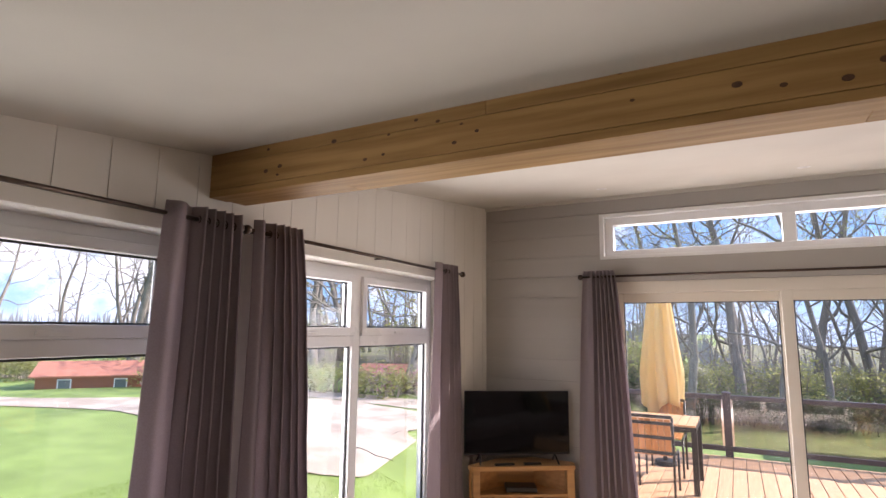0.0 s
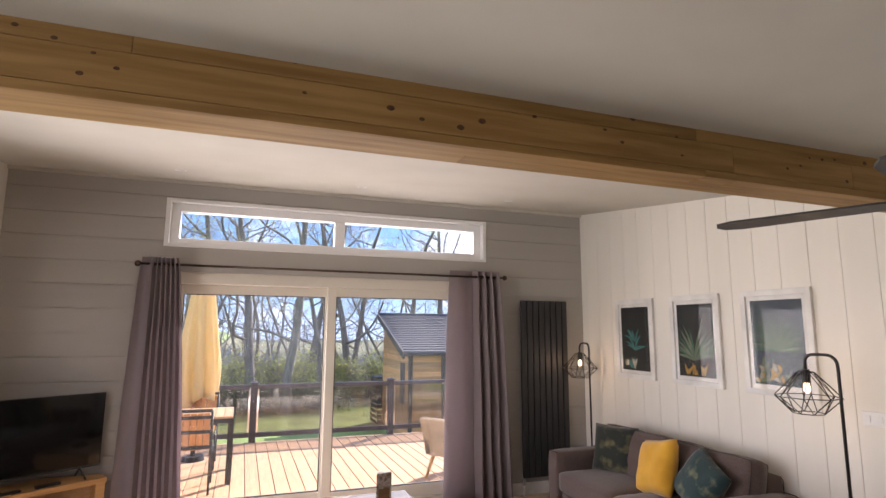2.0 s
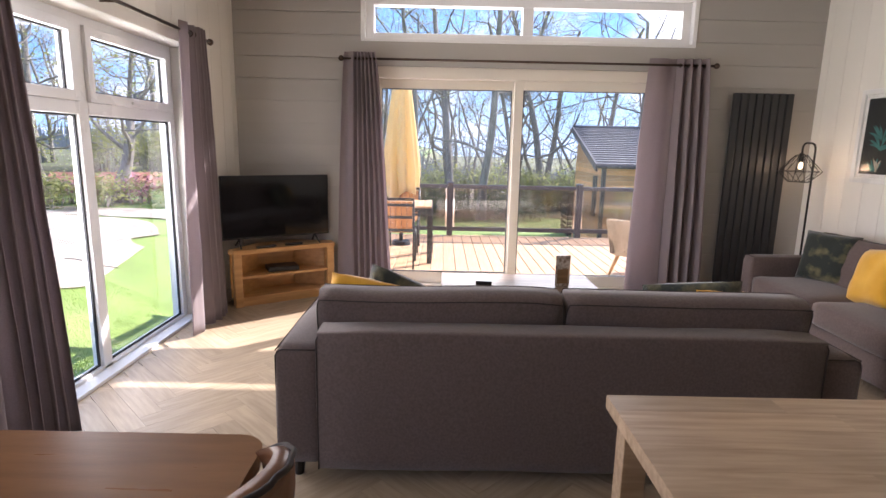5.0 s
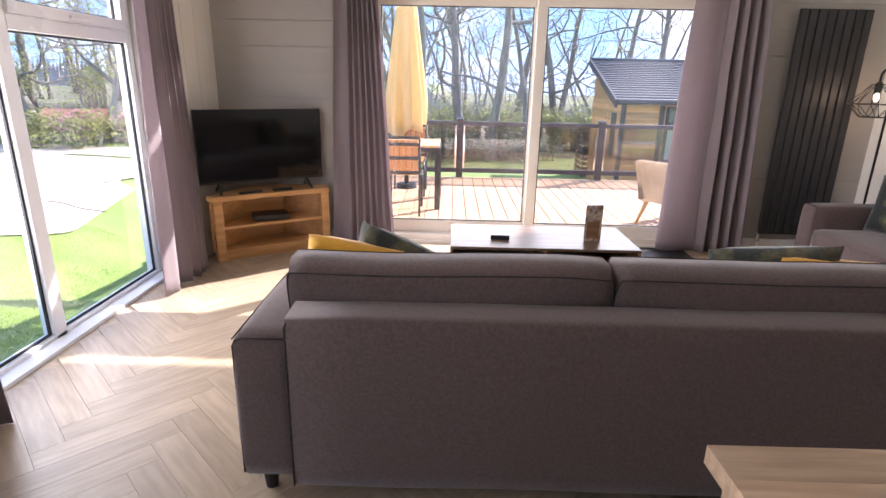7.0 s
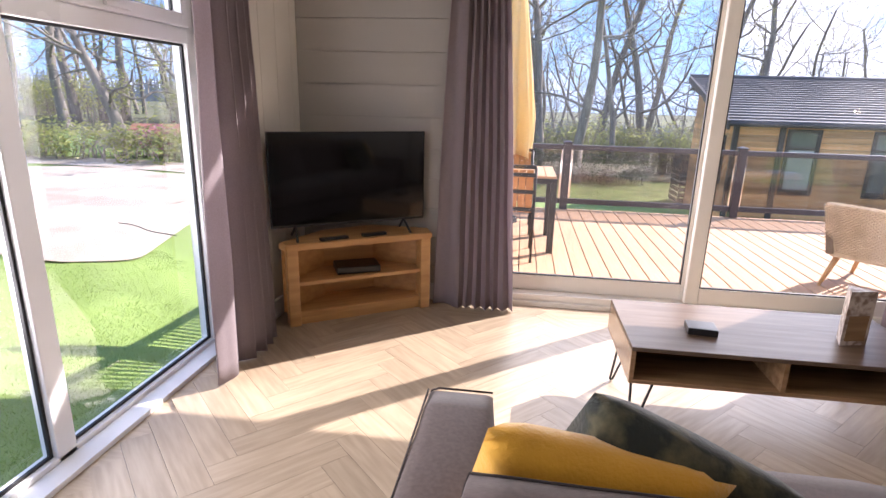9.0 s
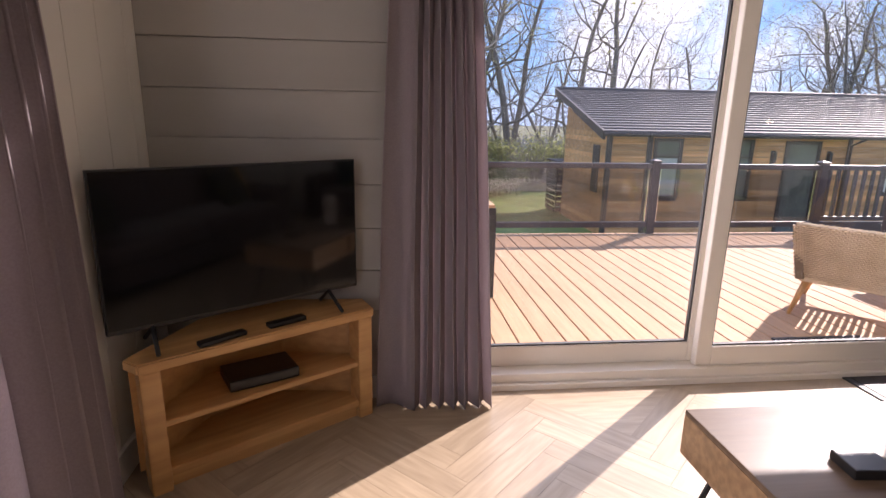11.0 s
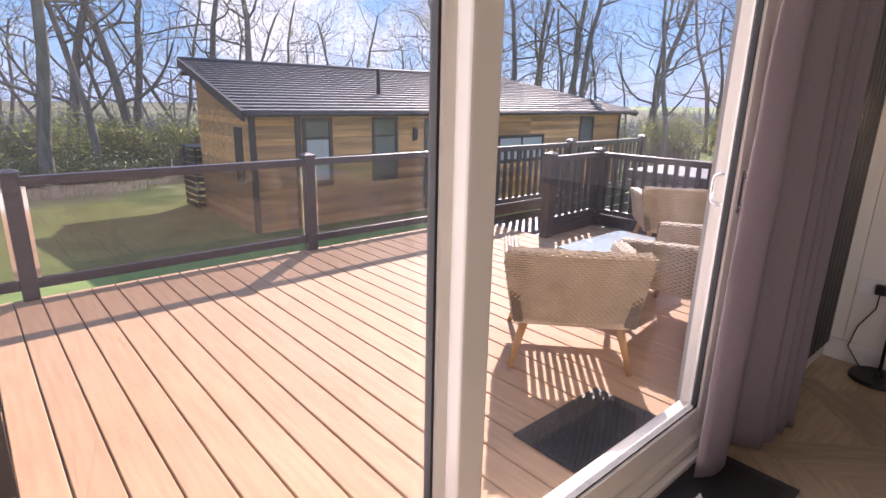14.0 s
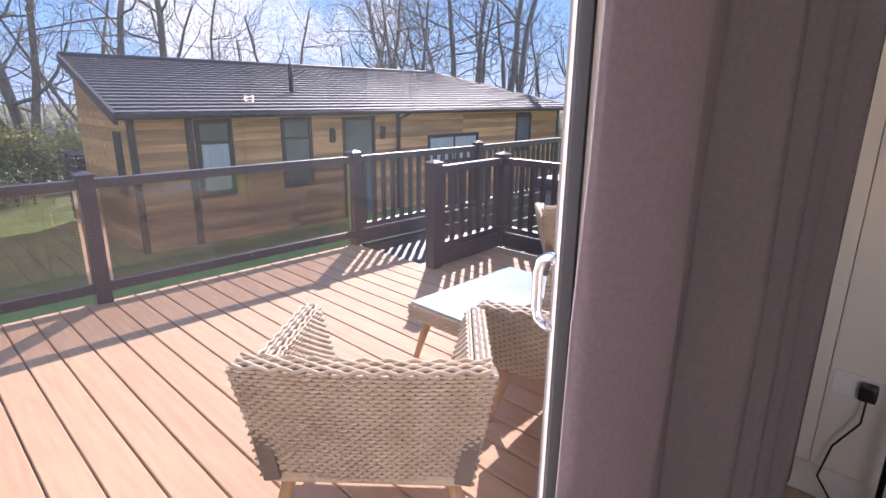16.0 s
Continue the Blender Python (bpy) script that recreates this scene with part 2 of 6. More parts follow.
mxs.inputs[0].default_value = 0.7
ll.new(nn["Principled BSDF"].outputs[0], mxs.inputs[1])
ll.new(tl.outputs[0], mxs.inputs[2])
ll.new(mxs.outputs[0], nn["Material Output"].inputs["Surface"])
M_DRIVE = surf("pale_gravel", (0.54, 0.475, 0.39), (0.34, 0.28, 0.22), 1.1, 0.9, 0.6, 90, lo=0.3, hi=0.6, big=0.25, dist=0.02)
M_WOODS = surf("leaf_litter", (0.15, 0.135, 0.075), (0.10, 0.12, 0.05), 1.5, 0.95, 0.5, 20, big=0.3, dist=0.05)
# Undergrowth with the shade below the trees put into its dark colour.
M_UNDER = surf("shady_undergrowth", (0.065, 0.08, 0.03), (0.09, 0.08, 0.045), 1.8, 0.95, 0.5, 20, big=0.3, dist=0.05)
M_BRICK = surf("red_brick", (0.36, 0.13, 0.07), (0.28, 0.10, 0.055), 9, 0.8, 0.3, 40)
M_PRINT = surf("dark_print_paper", (0.012, 0.014, 0.015), (0.02, 0.024, 0.022), 5, 0.7, 0.0)
M_PGREEN = surf("print_leaf_green", (0.035, 0.10, 0.06), (0.06, 0.14, 0.09), 16, 0.7, 0.0)
M_PTEAL = surf("print_teal", (0.03, 0.13, 0.13), (0.05, 0.19, 0.18), 16, 0.7, 0.0)
M_PSAGE = surf("print_sage", (0.17, 0.21, 0.15), (0.11, 0.15, 0.10), 16, 0.7, 0.0)
M_PBLUE = surf("print_night_blue", (0.03, 0.05, 0.075), (0.05, 0.08, 0.09), 5, 0.7, 0.0)
M_PPALE = surf("print_pale", (0.42, 0.40, 0.34), (0.30, 0.27, 0.2), 12, 0.7, 0.0)
M_POCHRE = surf("print_ochre", (0.42, 0.25, 0.05), (0.30, 0.16, 0.04), 16, 0.7, 0.0)
M_WFRAME = surf("white_picture_frame", (0.82, 0.81, 0.79), None, 6, 0.45, 0.02, big=0.02)
M_FAN = surf("dark_fan_blade", (0.045, 0.04, 0.038), (0.035, 0.03, 0.028), 3, 0.5, 0.05, 30, (1, 8, 8))
M_GLASS = glass("window_glass")
M_RGLASS = glass("tinted_balustrade_glass", (0.74, 0.71, 0.69), 0.9, 1.62)
M_DGLASS = glass("dusty_door_glass")
nn, ll = M_DGLASS.node_tree.nodes, M_DGLASS.node_tree.links
film, dust, co, st, dr, dm = nn.new("ShaderNodeBsdfTranslucent"), nn.new("ShaderNodeTexNoise"), nn.new("ShaderNodeTexCoord"), nn.new("ShaderNodeMapping"), nn.new("ShaderNodeMapRange"), nn.new("ShaderNodeMixShader")
film.inputs["Color"].default_value = (0.8, 0.8, 0.84, 1)
st.inputs["Scale"].default_value = (2.2, 1.0, 0.6)
dust.inputs["Scale"].default_value, dust.inputs["Detail"].default_value = 1.6, 7
dr.inputs["From Min"].default_value, dr.inputs["From Max"].default_value = 0.38, 0.75
dr.inputs["To Min"].default_value, dr.inputs["To Max"].default_value = 0.001, 0.011
ll.new(co.outputs["Object"], st.inputs["Vector"])
ll.new(st.outputs["Vector"], dust.inputs["Vector"])
ll.new(dust.outputs["Fac"], dr.inputs["Value"])
ll.new(dr.outputs["Result"], dm.inputs[0])
ll.new(nn["Material Output"].inputs["Surface"].links[0].from_socket, dm.inputs[1])
ll.new(film.outputs[0], dm.inputs[2])
ll.new(dm.outputs[0], nn["Material Output"].inputs["Surface"])
M_PGLASS = glass("picture_glass", (1, 1, 1), 0.6, 1.45)
M_BULB = glow("warm_bulb", (1.0, 0.72, 0.38), 1.8)
M_DOWN = surf("downlight_white", (0.8, 0.8, 0.8), None, 5, 0.4, 0.0)
# The backdrop hill gives off blue light to imitate haze in the air.
M_HILL = glow("hill_haze_glow", (0.36, 0.47, 0.64), 0.55)


# ---- builders ----
def box(bm, x0, x1, y0, y1, z0, z1, bev=0.0, seg=2, m=None):
    r = bmesh.ops.create_cube(bm, size=1.0)
    vs = r["verts"]
    for v in vs:
        v.co = Vector((x0 + (v.co.x + 0.5) * (x1 - x0), y0 + (v.co.y + 0.5) * (y1 - y0), z0 + (v.co.z + 0.5) * (z1 - z0)))
    if m is not None:
        for v in vs:
            v.co = m @ v.co
    if bev:
        es = list({e for v in vs for e in v.link_edges})
        bmesh.ops.bevel(bm, geom=es, offset=bev, segments=seg, profile=0.6, affect='EDGES')
    return bm


def bx(*a, **k):
    return box(bmesh.new(), *a, **k)


def part(name, bm, material, parent=None, label="", smooth=False):
    me = bpy.data.meshes.new(name)
    bm.normal_update()
    bm.to_mesh(me)
    bm.free()
    return link(name, me, material, parent, label, smooth)


def link(name, me, material, parent=None, label="", smooth=False):
    if material is not None and not me.materials:
        me.materials.append(material)
    if smooth:
        for p in me.polygons:
            p.use_smooth = True
    ob = new(name, me)
    if parent is not None:
        ob.parent = parent
    if label:
        ob["label"] = label
    return ob


def raw(name, verts, faces, material, parent=None, label="", smooth=False):
    me = bpy.data.meshes.new(name)
    me.from_pydata(verts, [], faces)
    me.update()
    return link(name, me, material, parent, label, smooth)


def thing(name, label, category, x=0, y=0, z=0, rz=0, group="", kind=""):
    ob = new(name)
    ob.matrix_world = pose(x, y, z, 0, 0, rz)
    ob.empty_display_size = 0.1
    return tagged(ob, label, category, group, kind)


def structure(name, bm, material, label, category, smooth=False):
    return tagged(part(name, bm, material, None, "", smooth), label, category, "", "structure")


def tube_data(verts, faces, pts, radii, sides=6, cap=True):
    pts = [Vector(p) for p in pts]
    base = len(verts)
    t0 = (pts[1] - pts[0]).normalized()
    up = Vector((0, 0, 1)) if abs(t0.z) < 0.9 else Vector((1, 0, 0))
    u = t0.cross(up).normalized()
    for i, p in enumerate(pts):
        t = (pts[min(i + 1, len(pts) - 1)] - pts[max(i - 1, 0)])
        t = t.normalized() if t.length > 1e-9 else t0
        u = (u - t * u.dot(t))
        u = u.normalized() if u.length > 1e-6 else t.orthogonal().normalized()
        w = t.cross(u)
        for k in range(sides):
            a = 2 * math.pi * k / sides
            verts.append(p + (u * math.cos(a) + w * math.sin(a)) * radii[i])
    for i in range(len(pts) - 1):
        for k in range(sides):
            a, b = base + i * sides + k, base + i * sides + (k + 1) % sides
            faces.append((a, b, b + sides, a + sides))
    if cap:
        faces.append(tuple(base + k for k in reversed(range(sides))))
        faces.append(tuple(base + (len(pts) - 1) * sides + k for k in range(sides)))


def tube(name, pts, r, material, parent=None, sides=8, label=""):
    v, f = [], []
    rr = r if isinstance(r, (list, tuple)) else [r] * len(pts)
    tube_data(v, f, pts, rr, sides)
    return raw(name, v, f, material, parent, label, True)


def cyl(bm, x, y, z0, z1, r0, r1=None, seg=20):
    r1 = r0 if r1 is None else r1
    bmesh.ops.create_cone(bm, cap_ends=True, segments=seg, radius1=r0, radius2=r1, depth=z1 - z0, matrix=Matrix.Translation((x, y, (z0 + z1) / 2)))
    return bm


def cushion_mesh(w, h, d, puff=0.5, n=12, flat=0.0):
    """A stuffed pillow, w by h, d thick in the middle, standing in the xz plane."""
    bm = bmesh.new()
    grid = {}
    for side in (1, -1):
        for i in range(n + 1):
            for j in range(n + 1):
                u, v = 2 * i / n - 1, 2 * j / n - 1
                e = max(0.0, (1 - u ** 4) * (1 - v ** 4)) ** puff
                pinch = 1 - 0.05 * (1 - abs(u)) * abs(v) ** 2 - 0.05 * (1 - abs(v)) * abs(u) ** 2
                wob = 0.012 * noise.noise(Vector((u * 2.3, v * 2.3, side * 3.1 + w)))
                y = side * (d / 2 * max(e, flat if (abs(u) < 1 and abs(v) < 1) else 0)) + wob * e
                if side == -1 and (i in (0, n) or j in (0, n)):
                    grid[side, i, j] = grid[1, i, j]
                else:
                    grid[side, i, j] = bm.verts.new((u * w / 2 * pinch, y, v * h / 2 * pinch))
    for side in (1, -1):
        for i in range(n):
            for j in range(n):
                q = [grid[side, i, j], grid[side, i + 1, j], grid[side, i + 1, j + 1], grid[side, i, j + 1]]
                bm.faces.new(q if side == -1 else q[::-1])
    return bm


def soft_box(x0, x1, y0, y1, z0, z1, bev=0.05, puff=0.02, n=7, seed=0.0):
    """A stuffed block with rounded edges and a slightly uneven, bulging skin."""
    bm = bmesh.new()
    bmesh.ops.create_cube(bm, size=1.0)
    bmesh.ops.subdivide_edges(bm, edges=list(bm.edges), cuts=n, use_grid_fill=True)
    sx, sy, sz = x1 - x0, y1 - y0, z1 - z0
    for v in bm.verts:
        c = [v.co.x * sx, v.co.y * sy, v.co.z * sz]
        h = (sx / 2, sy / 2, sz / 2)
        inner = [max(-h[k] + bev, min(h[k] - bev, c[k])) for k in range(3)]
        d = Vector([c[k] - inner[k] for k in range(3)])
        if d.length > 1e-6:
            d = d.normalized() * bev
        p = Vector(inner) + d
        for k in range(3):
            o = [q for q in range(3) if q != k]
            bulge = (1 - (p[o[0]] / h[o[0]]) ** 2) * (1 - (p[o[1]] / h[o[1]]) ** 2)
            p[k] += math.copysign(puff, p[k]) * max(0, bulge) * (abs(p[k]) / h[k])
        p += 0.006 * noise.noise_vector(p * 3.0 + Vector((seed, seed, seed)))
        v.co = p + Vector(((x0 + x1) / 2, (y0 + y1) / 2, (z0 + z1) / 2))
    return bm


# ---- structure of the room ----
XL, XR, YF, YB = -2.15, 3.34, 5.437, -3.6


def ceil_z(y):
    return 3.006 + 0.12 * (max(y, -0.6) - 5.437)


def open_wall(name, axis, plane0, plane1, a0, a1, z0, z1, holes, material, label):
    """A wall slab with rectangular holes (a0, a1, z0, z1) that go through it."""
    bm = bmesh.new()
    cuts_a = sorted({a0, a1, *[h[0] for h in holes], *[h[1] for h in holes]})
    cuts_z = sorted({z0, z1, *[h[2] for h in holes], *[h[3] for h in holes]})
    for i in range(len(cuts_a) - 1):
        for j in range(len(cuts_z) - 1):
            ca, cz = (cuts_a[i] + cuts_a[i + 1]) / 2, (cuts_z[j] + cuts_z[j + 1]) / 2
            if any(h[0] < ca < h[1] and h[2] < cz < h[3] for h in holes):
                continue
            if axis == 'x':
                box(bm, plane0, plane1, cuts_a[i], cuts_a[i + 1], cuts_z[j], cuts_z[j + 1])
            else:
                box(bm, cuts_a[i], cuts_a[i + 1], plane0, plane1, cuts_z[j], cuts_z[j + 1])
    return structure(name, bm, material, label, "wall")


DOOR = (-0.93, 2.11, -0.04, 2.185)
TRANSOM = (-0.93, 2.11, 2.425, 2.81)
WIN_FAR = (2.33, 4.56, -0.05, 2.17)
WIN_NEAR = (-0.30, 1.98, -0.05, 2.17)
wall_left = open_wall("wall_left", 'x', -2.45, -2.164, YB, 5.70, -0.3, 3.2, [WIN_FAR, WIN_NEAR], M_CREAM, "cream painted timber wall with two tall windows")
wall_far = open_wall("wall_far", 'y', 5.451, 5.70, -2.164, 3.354, -0.3, 3.2, [DOOR, TRANSOM], M_GREY, "grey boarded end wall with sliding doors")
wall_right = open_wall("wall_right", 'x', 3.354, 3.6, YB, 5.70, -0.3, 3.2, [], M_CREAM, "cream boarded wall with vertical joints")
# Back wall is added out of view; its grey lessens the fill light.
wall_back = open_wall("wall_back", 'y', YB - 0.2, YB, -2.45, 3.6, -0.3, 3.2, [], M_GREY, "unseen wall closing the room, grey to cut bounced light")
floor = structure("floor", bx(-2.43, 3.354, YB, 5.55, -0.25, -0.012), M_FLOOR, "light oak herringbone plank floor", "floor")
v = []
for x in (-2.2, 3.4):
    for y in (YB - 0.05, -0.6, 5.48):
        v += [(x, y, ceil_z(y)), (x, y, ceil_z(y) + 0.12)]
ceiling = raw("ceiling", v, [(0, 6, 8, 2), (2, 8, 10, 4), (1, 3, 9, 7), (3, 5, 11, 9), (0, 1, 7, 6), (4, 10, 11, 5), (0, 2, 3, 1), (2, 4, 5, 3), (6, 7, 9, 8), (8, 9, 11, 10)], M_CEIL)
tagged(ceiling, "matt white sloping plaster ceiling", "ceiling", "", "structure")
roof = structure("roof", bx(-2.9, 4.0, YB - 0.5, 6.05, 3.2, 3.3), M_TILE, "dark flat roof with a short overhang", "roof")

# ceiling coving and skirting
structure("coving_far", bx(-2.15, 3.34, 5.405, 5.437, 2.975, 3.003), M_CEIL, "thin white cornice along the grey wall", "cornice")
structure("skirting_far", bx(2.12, 3.34, 5.417, 5.437, 0.0, 0.12, bev=0.004), M_WFRAME, "white painted skirting board", "baseboard")
structure("skirting_far_b", bx(-2.13, -0.94, 5.417, 5.437, 0.0, 0.12, bev=0.004), M_WFRAME, "white painted skirting board", "baseboard")
structure("skirting_right", bx(3.32, 3.34, YB, 5.415, 0.0, 0.12, bev=0.004), M_WFRAME, "white painted skirting board", "baseboard")
structure("skirting_left", bx(-2.15, -2.13, 4.57, 5.415, 0.0, 0.12, bev=0.004), M_WFRAME, "white painted skirting board", "baseboard")

# beam of two laminated timbers
beam = tagged(new("ceiling_beam"), "exposed knotty pine ceiling beam", "beam", "", "structure")
for ya, yb, dz in ((1.965, 2.070, 0.0), (2.080, 2.195, 0.006)):
    for za, zb in ((2.37, 2.404), (2.406, 2.532), (2.534, 2.67)):
        rnd = random.Random(int(za * 1000 + ya * 10))
        joints = [-2.15] + sorted(rnd.uniform(-1.7, 2.9) for _ in range(2)) + [3.34]
        for xa, xb in zip(joints, joints[1:]):
            part("timber", bx(xa, xb - 0.0008, ya, yb, za + dz, zb + dz, bev=0.003), M_BEAM, beam)
part("joint_fillet", bx(-2.15, 3.34, 2.0705, 2.0795, 2.384, 2.66), M_TRIM, beam)
rnd = random.Random(4)
for k in range(46):
    kx, kz, kr = rnd.uniform(-2.0, 3.2), rnd.uniform(2.42, 2.65), rnd.uniform(0.005, 0.011)
    bm = bmesh.new()
    bmesh.ops.create_circle(bm, cap_ends=True, segments=10, radius=kr, matrix=Matrix.Translation((kx, 1.9635, kz)) @ Matrix.Rotation(radians(90), 4, 'X') @ Matrix.Diagonal((1.5, 1, 1, 1)))
    part("knot", bm, M_KNOT, beam)


# ---- windows and doors ----
def pane(name, parent, x0, x1, y0, y1, z0, z1, material=None):
    p = part(name, bx(x0, x1, y0, y1, z0, z1), material or M_GLASS, parent)
    p.visible_shadow = False
    return p


def tall_window(name, y0, y1, mid, label):
    """A white window of two lower fixed lights and two upper sashes."""
    w = tagged(new(name), label, "window", "", "structure")
    gx0, gx1 = -2.395, -2.325
    for a, b in ((y0, y0 + 0.07), (y1 - 0.07, y1)):
        part("frame_side", bx(gx0, gx1, a, b, -0.05, 2.17, bev=0.006), M_UPVC, w)
    part("mullion", bx(gx0, gx1, mid - 0.045, mid + 0.045, 0.0, 2.13, bev=0.006), M_UPVC, w)
    part("frame_bottom", bx(gx0, gx1, y0 + 0.068, y1 - 0.068, -0.05, 0.03, bev=0.006), M_UPVC, w)
    part("frame_top", bx(gx0, gx1, y0 + 0.068, y1 - 0.068, 2.115, 2.17, bev=0.006), M_UPVC, w)
    for a, b in ((y0 + 0.07, mid - 0.045), (mid + 0.045, y1 - 0.07)):
        part("transom_bar", bx(gx0 - 0.002, gx1 + 0.002, a, b, 1.60, 1.675, bev=0.006), M_UPVC, w)
        bm = bmesh.new()
        for q in ((a, a + 0.055, 1.675, 2.115), (b - 0.055, b, 1.675, 2.115)):
            box(bm, gx0 + 0.01, gx1 + 0.022, q[0], q[1], q[2], q[3], bev=0.006)
        for q in ((1.675, 1.735), (2.06, 2.115)):
            box(bm, gx0 + 0.01, gx1 + 0.021, a + 0.05, b - 0.05, q[0], q[1], bev=0.006)
        sash = part("sash", bm, M_UPVC, w)
        c = (a + b) / 2
        part("sash_handle", bx(gx1 + 0.022, gx1 + 0.042, c - 0.07, c + 0.07, 1.69, 1.712, bev=0.006), M_UPVC, sash)
        for q in ((a + 0.052, b - 0.052, 1.733, 2.062), (a, b, 0.03, 1.60)):
            bm = bmesh.new()
            t = 0.012
            box(bm, -2.362, -2.348, q[0], q[0] + t, q[2], q[3])
            box(bm, -2.362, -2.348, q[1] - t, q[1], q[2], q[3])
            box(bm, -2.361, -2.349, q[0], q[1], q[2], q[2] + t)
            box(bm, -2.361, -2.349, q[0], q[1], q[3] - t, q[3])
            part("gasket", bm, M_GASKET, w)
            pane("pane", w, -2.357, -2.353, q[0] + 0.004, q[1] - 0.004, q[2] + 0.004, q[3] - 0.004)
    part("window_board", bx(-2.324, -2.23, y0 + 0.002, y1 - 0.002, -0.05, 0.010, bev=0.004), M_UPVC, w)
    return w


tall_window("window_1", *WIN_FAR[:2], 3.445, "white full height window looking onto the lawn")
tall_window("window_2", *WIN_NEAR[:2], 0.84, "white full height window beside the dining end")
bm = bmesh.new()
for y0, y1 in (WIN_FAR[:2], WIN_NEAR[:2]):
    box(bm, -2.165, -2.138, y0 - 0.07, y1 + 0.07, 2.17, 2.235, bev=0.004)
structure("window_architrave", bm, M_CREAM, "cream head boards above the tall windows", "trim")

# transom light over the doors
tw = tagged(new("window_3"), "long white fixed transom light above the doors", "window", "", "structure")
for x0, x1 in ((-0.93, -0.85), (2.03, 2.11)):
    part("frame_side", bx(x0, x1, 5.50, 5.60, 2.425, 2.81, bev=0.006), M_UPVC, tw)
part("mullion", bx(0.54, 0.64, 5.51, 5.60, 2.48, 2.75, bev=0.006), M_UPVC, tw)
part("frame_top", bx(-0.852, 2.032, 5.50, 5.60, 2.735, 2.81, bev=0.006), M_UPVC, tw)
part("frame_bottom", bx(-0.852, 2.032, 5.50, 5.60, 2.425, 2.49, bev=0.006), M_UPVC, tw)
for x0, x1 in ((-0.85, 0.54), (0.64, 2.03)):
    pane("pane", tw, x0 + 0.002, x1 - 0.002, 5.553, 5.557, 2.488, 2.737)
for q in ((-0.965, -0.925, 2.40, 2.838), (2.105, 2.145, 2.40, 2.838)):
    part("architrave", bx(q[0], q[1], 5.424, 5.50, q[2], q[3], bev=0.004), M_UPVC, tw)
for z0, z1 in ((2.40, 2.43), (2.806, 2.838)):
    part("architrave", bx(-0.926, 2.106, 5.425, 5.50, z0, z1, bev=0.004), M_UPVC, tw)

# sliding doors
sd = tagged(new("door_1"), "white sliding patio doors with two large panes, closed", "door", "", "structure")
part("frame_head", bx(-0.93, 2.11, 5.47, 5.66, 2.08, 2.185, bev=0.006), M_UPVC_D, sd)
part("frame_jamb", bx(-0.93, -0.87, 5.47, 5.66, -0.04, 2.082, bev=0.006), M_UPVC_D, sd)
part("frame_jamb", bx(1.95, 2.11, 5.47, 5.56, -0.04, 2.082, bev=0.006), M_UPVC_D, sd)
part("frame_jamb", bx(2.05, 2.108, 5.558, 5.66, -0.04, 2.082, bev=0.006), M_UPVC_D, sd)
part("threshold", bx(-0.872, 2.052, 5.47, 5.66, -0.04, 0.075, bev=0.006), M_UPVC_D, sd)
part("sill_trim", bx(-0.872, 1.952, 5.44, 5.468, -0.01, 0.03, bev=0.004), M_UPVC_D, sd)


def leaf(x0, x1, y0, y1, label):
    lf = part("door_leaf", bx(x0, x0 + 0.085, y0, y1, 0.075, 2.082, bev=0.008), M_UPVC_D, sd, label)
    part("stile", bx(x1 - 0.085, x1, y0, y1, 0.075, 2.082, bev=0.008), M_UPVC_D, lf)
    part("bottom_rail", bx(x0 + 0.083, x1 - 0.083, y0 + 0.001, y1 - 0.001, 0.075, 0.185, bev=0.008), M_UPVC_D, lf)
    part("top_rail", bx(x0 + 0.083, x1 - 0.083, y0 + 0.001, y1 - 0.001, 1.995, 2.082, bev=0.008), M_UPVC_D, lf)
    ym = (y0 + y1) / 2
    bm = bmesh.new()
    a, b = x0 + 0.083, x1 - 0.083
    for q in ((a, a + 0.01, 0.183, 1.997), (b - 0.01, b, 0.183, 1.997), (a, b, 0.183, 0.193), (a, b, 1.987, 1.997)):
        box(bm, q[0], q[1], ym - 0.012, ym + 0.012, q[2], q[3])
    part("gasket", bm, M_GASKET, lf)
    pane("pane", lf, a + 0.004, b - 0.004, ym - 0.003, ym + 0.003, 0.187, 1.993, M_DGLASS)
    return lf


leaf(-0.87, 0.56, 5.562, 5.604, "fixed leaf on the outer track")
slide = leaf(0.49, 1.95, 5.497, 5.545, "sliding leaf with chrome pull handle")
v, f = [], []
for y0, y1, nm in ((5.497, 5.442, "pull_handle"), (5.545, 5.60, "outer_handle")):
    v, f = [], []
    k = (y1 - y0) / 0.055
    tube_data(v, f, [(1.905, y0, 1.022), (1.905, y0 + k * 0.035, 1.022), (1.905, y0 + k * 0.05, 1.03), (1.905, y1, 1.048), (1.905, y1, 1.112), (1.905, y0 + k * 0.05, 1.13), (1.905, y0 + k * 0.035, 1.138), (1.905, y0, 1.138)], [0.009] * 8, 10)
    raw(nm, v, f, M_CHROME, slide, "chrome D-shaped handle", True)
part("handle_plate", bx(1.885, 1.925, 5.490, 5.498, 1.0, 1.16, bev=0.003), M_CHROME, slide)

